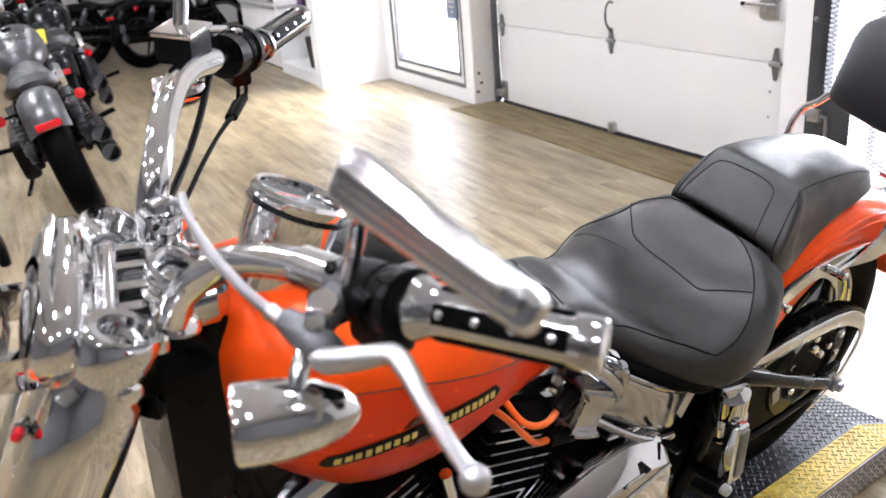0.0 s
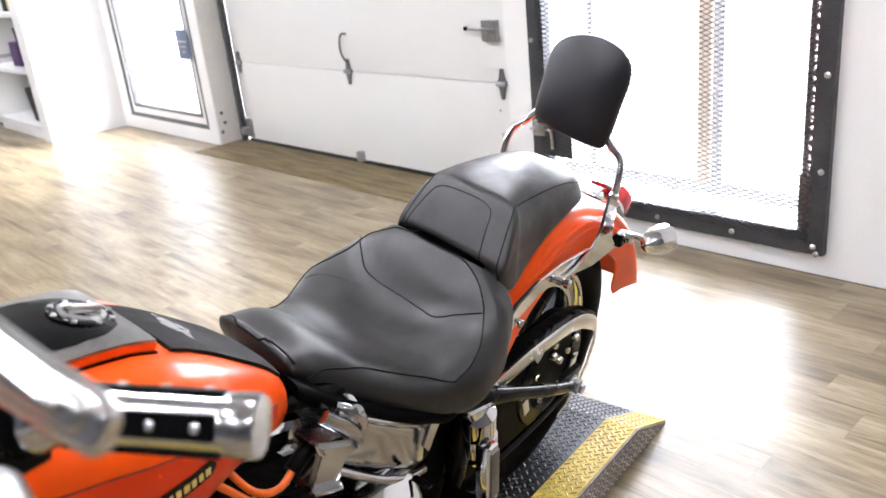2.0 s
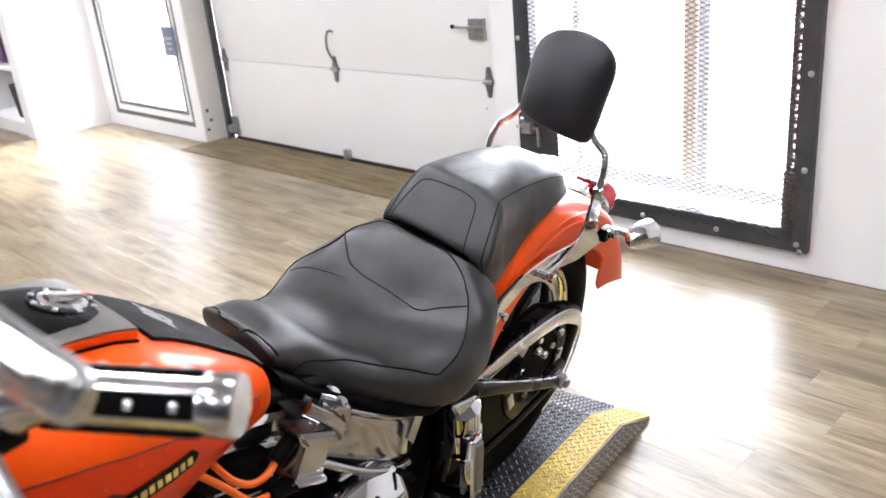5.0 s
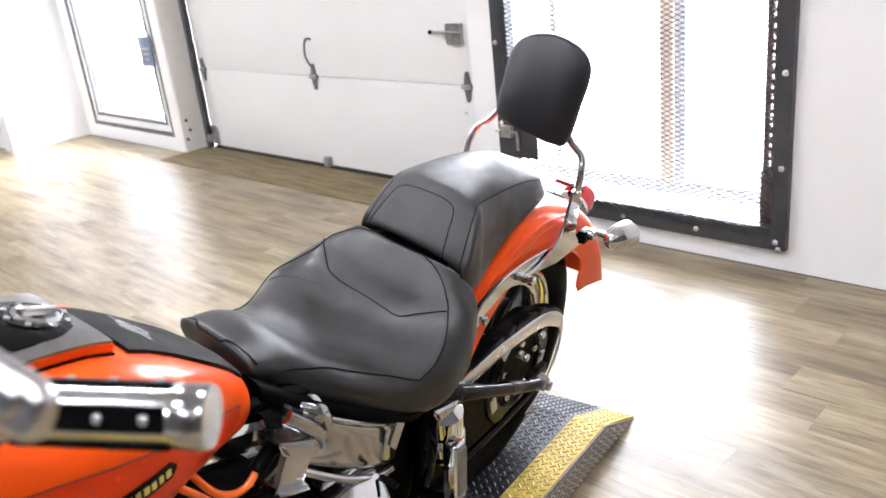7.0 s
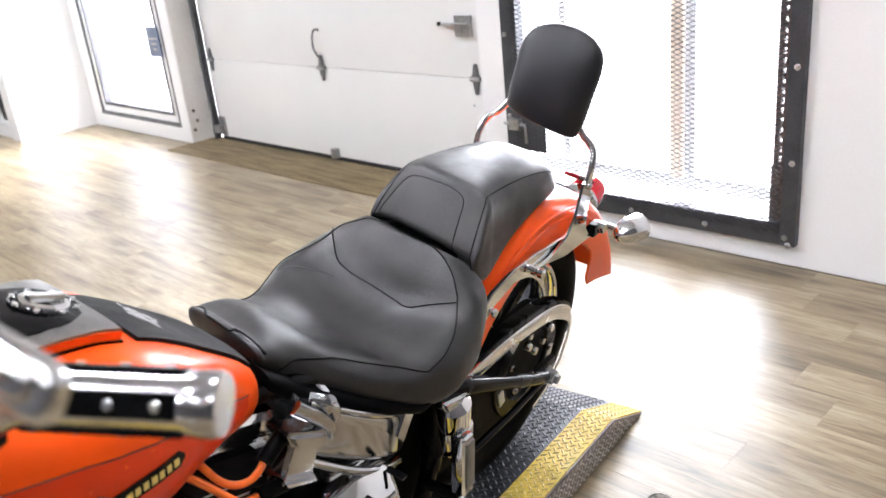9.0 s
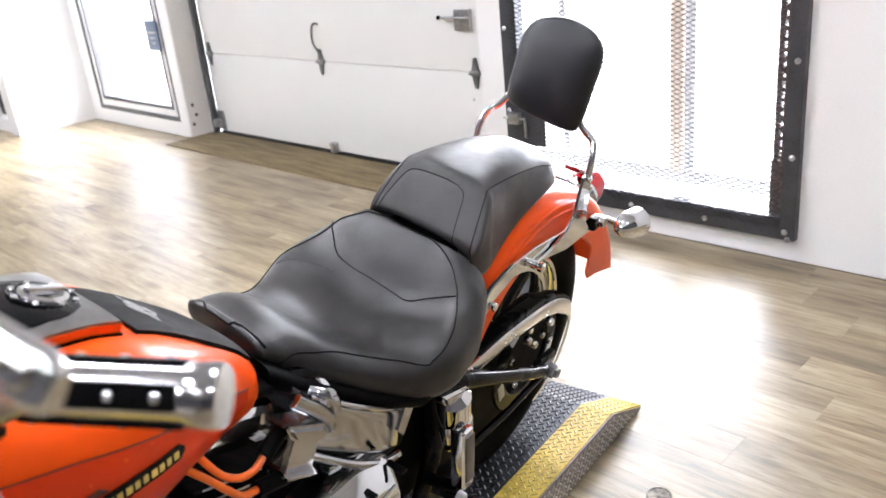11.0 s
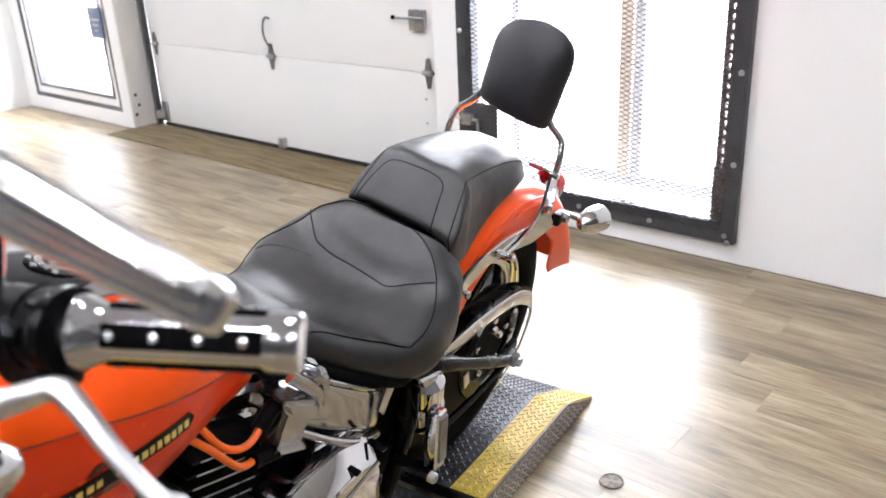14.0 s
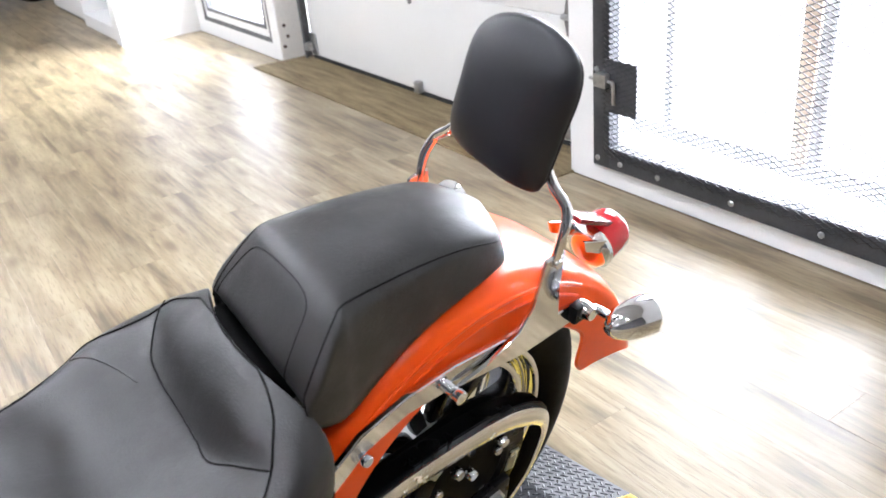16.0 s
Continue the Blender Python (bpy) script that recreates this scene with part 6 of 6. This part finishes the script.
        part("foot_peg", tube([(0.70, 0.16 * s, 0.30), (0.70, 0.34 * s, 0.32)], 0.014, 10, 1), M_RUBBER, b)
        part("grip", tube([(0.98, 0.30 * s, 1.08), (0.90, 0.42 * s, 1.06)], 0.018, 10, 1), M_RUBBER, b)
        part("mirror", join(tube([(1.02, 0.28 * s, 1.09), (1.0, 0.33 * s, 1.20)], 0.006, 8, 1), rbox((0.02, 0.14, 0.07), (1.0, 0.37 * s, 1.22), 0.01)), M_BLACK, b)
    part("handlebar", tube([(0.98, 0.30, 1.08), (1.08, 0.2, 1.08), (1.14, 0.08, 1.0), (1.14, -0.08, 1.0), (1.08, -0.2, 1.08), (0.98, -0.30, 1.08)], 0.013, 12), M_BLACK, b)
    part("headlight", lathe([(0.001, -0.07), (0.06, -0.05), (0.085, 0.0), (0.085, 0.05), (0.001, 0.06)], axis_m((1.36, 0, 0.88), (1, 0, 0)), 24), M_BLACK, b)
    part("speedometer", lathe([(0.045, 0), (0.05, 0.03), (0.001, 0.032)], axis_m((1.10, 0, 1.0), (-0.5, 0, 0.85)), 24), M_CHROME, b)
    part("tail_light", rbox((0.03, 0.12, 0.035), (-0.285, 0, 0.545), 0.01), M_REDLENS, b, "red tail light")
    part("primary_case", rbox((0.62, 0.09, 0.22), (0.60, 0.19, 0.31), 0.04, None, 3), M_BLACK, b, "black primary case")
    part("belt_cover", plate([(0.45, 0.40), (0.02, 0.47), (-0.10, 0.40), (0.0, 0.36), (0.45, 0.30)], 0.03, 0.006, Matrix.Translation((0, 0.13, 0))), M_BLACK, b)
    part("side_case", loft([sring(0.28, 0.13, 0.54, 0.30, 4), sring(0.34, 0.17, 0.58, 0.27, 4), sring(0.58, 0.18, 0.58, 0.26, 4), sring(0.64, 0.15, 0.54, 0.28, 4)]), M_BLACKWR, b)
    part("swingarm", join(tube([(0.45, 0.12, 0.36), (0.0, 0.12, 0.32)], 0.018, 10, 1), tube([(0.45, -0.12, 0.36), (0.0, -0.12, 0.32)], 0.018, 10, 1), tube([(1.1, 0, 0.85), (0.5, 0.0, 0.62)], 0.025, 10, 1)), M_BLACK, b)
    part("side_stand", tube([(0.70, 0.14, 0.25), (0.62, 0.30, 0.03)], 0.012, 8, 1), M_BLACK, b)
    return b


parked(pose(-0.635, -2.685, 0.01, -12, 0, 179), M_GREYBIKE, "parked grey motorcycle with black wheels, tail towards the room")
parked(pose(-2.28, -2.50, 0.01, -8, 0, 175), M_BLACK, "parked black motorcycle with a yellow tag", False)
parked(pose(-6.2, -2.1, 0.01, -7, 0, 75), M_BLACK, "parked black motorcycle on its stand")
parked(pose(-5.5, -1.55, 0.01, -7, 0, 110), M_BLACK, "parked black motorcycle with an orange tank and black pipes", False, mat("orange_bike_paint", (0.7, 0.16, 0.03), 0.25, coat=1.0))
parked(pose(-7.4, -3.2, 0.01, -7, 0, 100), M_REDLENS, "parked red motorcycle on its stand")
tg = thing("yellow_tag", pose(0, 0, 0), "yellow paper tag hanging from a parked motorcycle", "tag")
tg.matrix_world = pose(-1.82, -2.68, 0.80, 10, 0, 100)
part("sheet", rbox((0.065, 0.004, 0.09), (0, 0, 0), 0.001), mat("yellow_paper", (0.8, 0.7, 0.05), 0.6), tg)

# small things on the floor
M_SCUFF = mat("scuffed_brown_patch", (0.28, 0.235, 0.175), 0.6, 0.0, 0.45, 60, bump=0.4, bscale=90)
# Flat discs added in place of scuffed, damaged spots of floor.
for x, y in ((3.085, -1.415), (3.175, -1.465)):
    an = thing("floor_scuff", pose(x, y, 0.0005), "brown round disc standing in for a scuffed patch of floor", "floor anchor", "floor anchors")
    part("rim", lathe([(0.030, 0), (0.030, 0.003), (0.026, 0.004), (0.024, 0.002)], None, 28), M_SCUFF, an)
    part("cover", lathe([(0.024, 0.001), (0.001, 0.0014)], None, 28), M_SCUFF, an)
wb = thing("white_box", pose(3.62, -0.36, 0, 0, 0, 8), "low white box on the floor by the wall", "box")
part("body", rbox((0.30, 0.22, 0.16), (0, 0, 0.08), 0.006), M_WALL, wb)
part("lid", rbox((0.31, 0.23, 0.02), (0, 0, 0.171), 0.005), M_WALL, wb)

# ---- floor planks ----
PW, PL = 0.152, 1.22
pm_ = rbox((PL - 0.0003, PW - 0.0003, 0.005), (0, 0, 0), 0.0002, None, 1)
pme = bpy.data.meshes.new("plank")
pm_.to_mesh(pme)
pm_.free()
pme.materials.append(M_PLANK)
rest = []
cnt = 0
rng = random.Random(5)
for r in range(62):
    y = -PW / 2 - r * PW + 0.14
    shift = rng.random() * PL
    for c in range(15):
        x = -9.6 + shift + c * PL
        if x < -9.0 - PL / 2 + 0.05 or x > 7.0 + PL / 2 - 0.05:
            continue
        near = -2.6 < x < 4.9 and -3.6 < y
        if y > 0.05:
            continue
        if near and cnt < 300:
            p = new("plank", pme)
            p.parent = floor
            p.location = (x, y, -0.0025)
            cnt += 1
        else:
            rest.append((x, y))
vs, fs = [], []
for x, y in rest:
    k = len(vs)
    hx, hy = (PL - 0.0016) / 2, (PW - 0.0016) / 2
    xa, xb = max(-9.0, x - hx), min(7.0, x + hx)
    vs += [(xa, y - hy, 0), (xb, y - hy, 0), (xb, y + hy, 0), (xa, y + hy, 0), (xa, y - hy, -0.005), (xb, y - hy, -0.005), (xb, y + hy, -0.005), (xa, y + hy, -0.005)]
    fs += [(k, k + 1, k + 2, k + 3), (k, k + 4, k + 5, k + 1), (k + 1, k + 5, k + 6, k + 2), (k + 2, k + 6, k + 7, k + 3), (k + 3, k + 7, k + 4, k)]
rme = bpy.data.meshes.new("far_planks")
rme.from_pydata(vs, [], fs)
rme.materials.append(M_PLANK)
ro = new("far_planks", rme)
ro.parent = floor
ro["kind"] = "stuff"
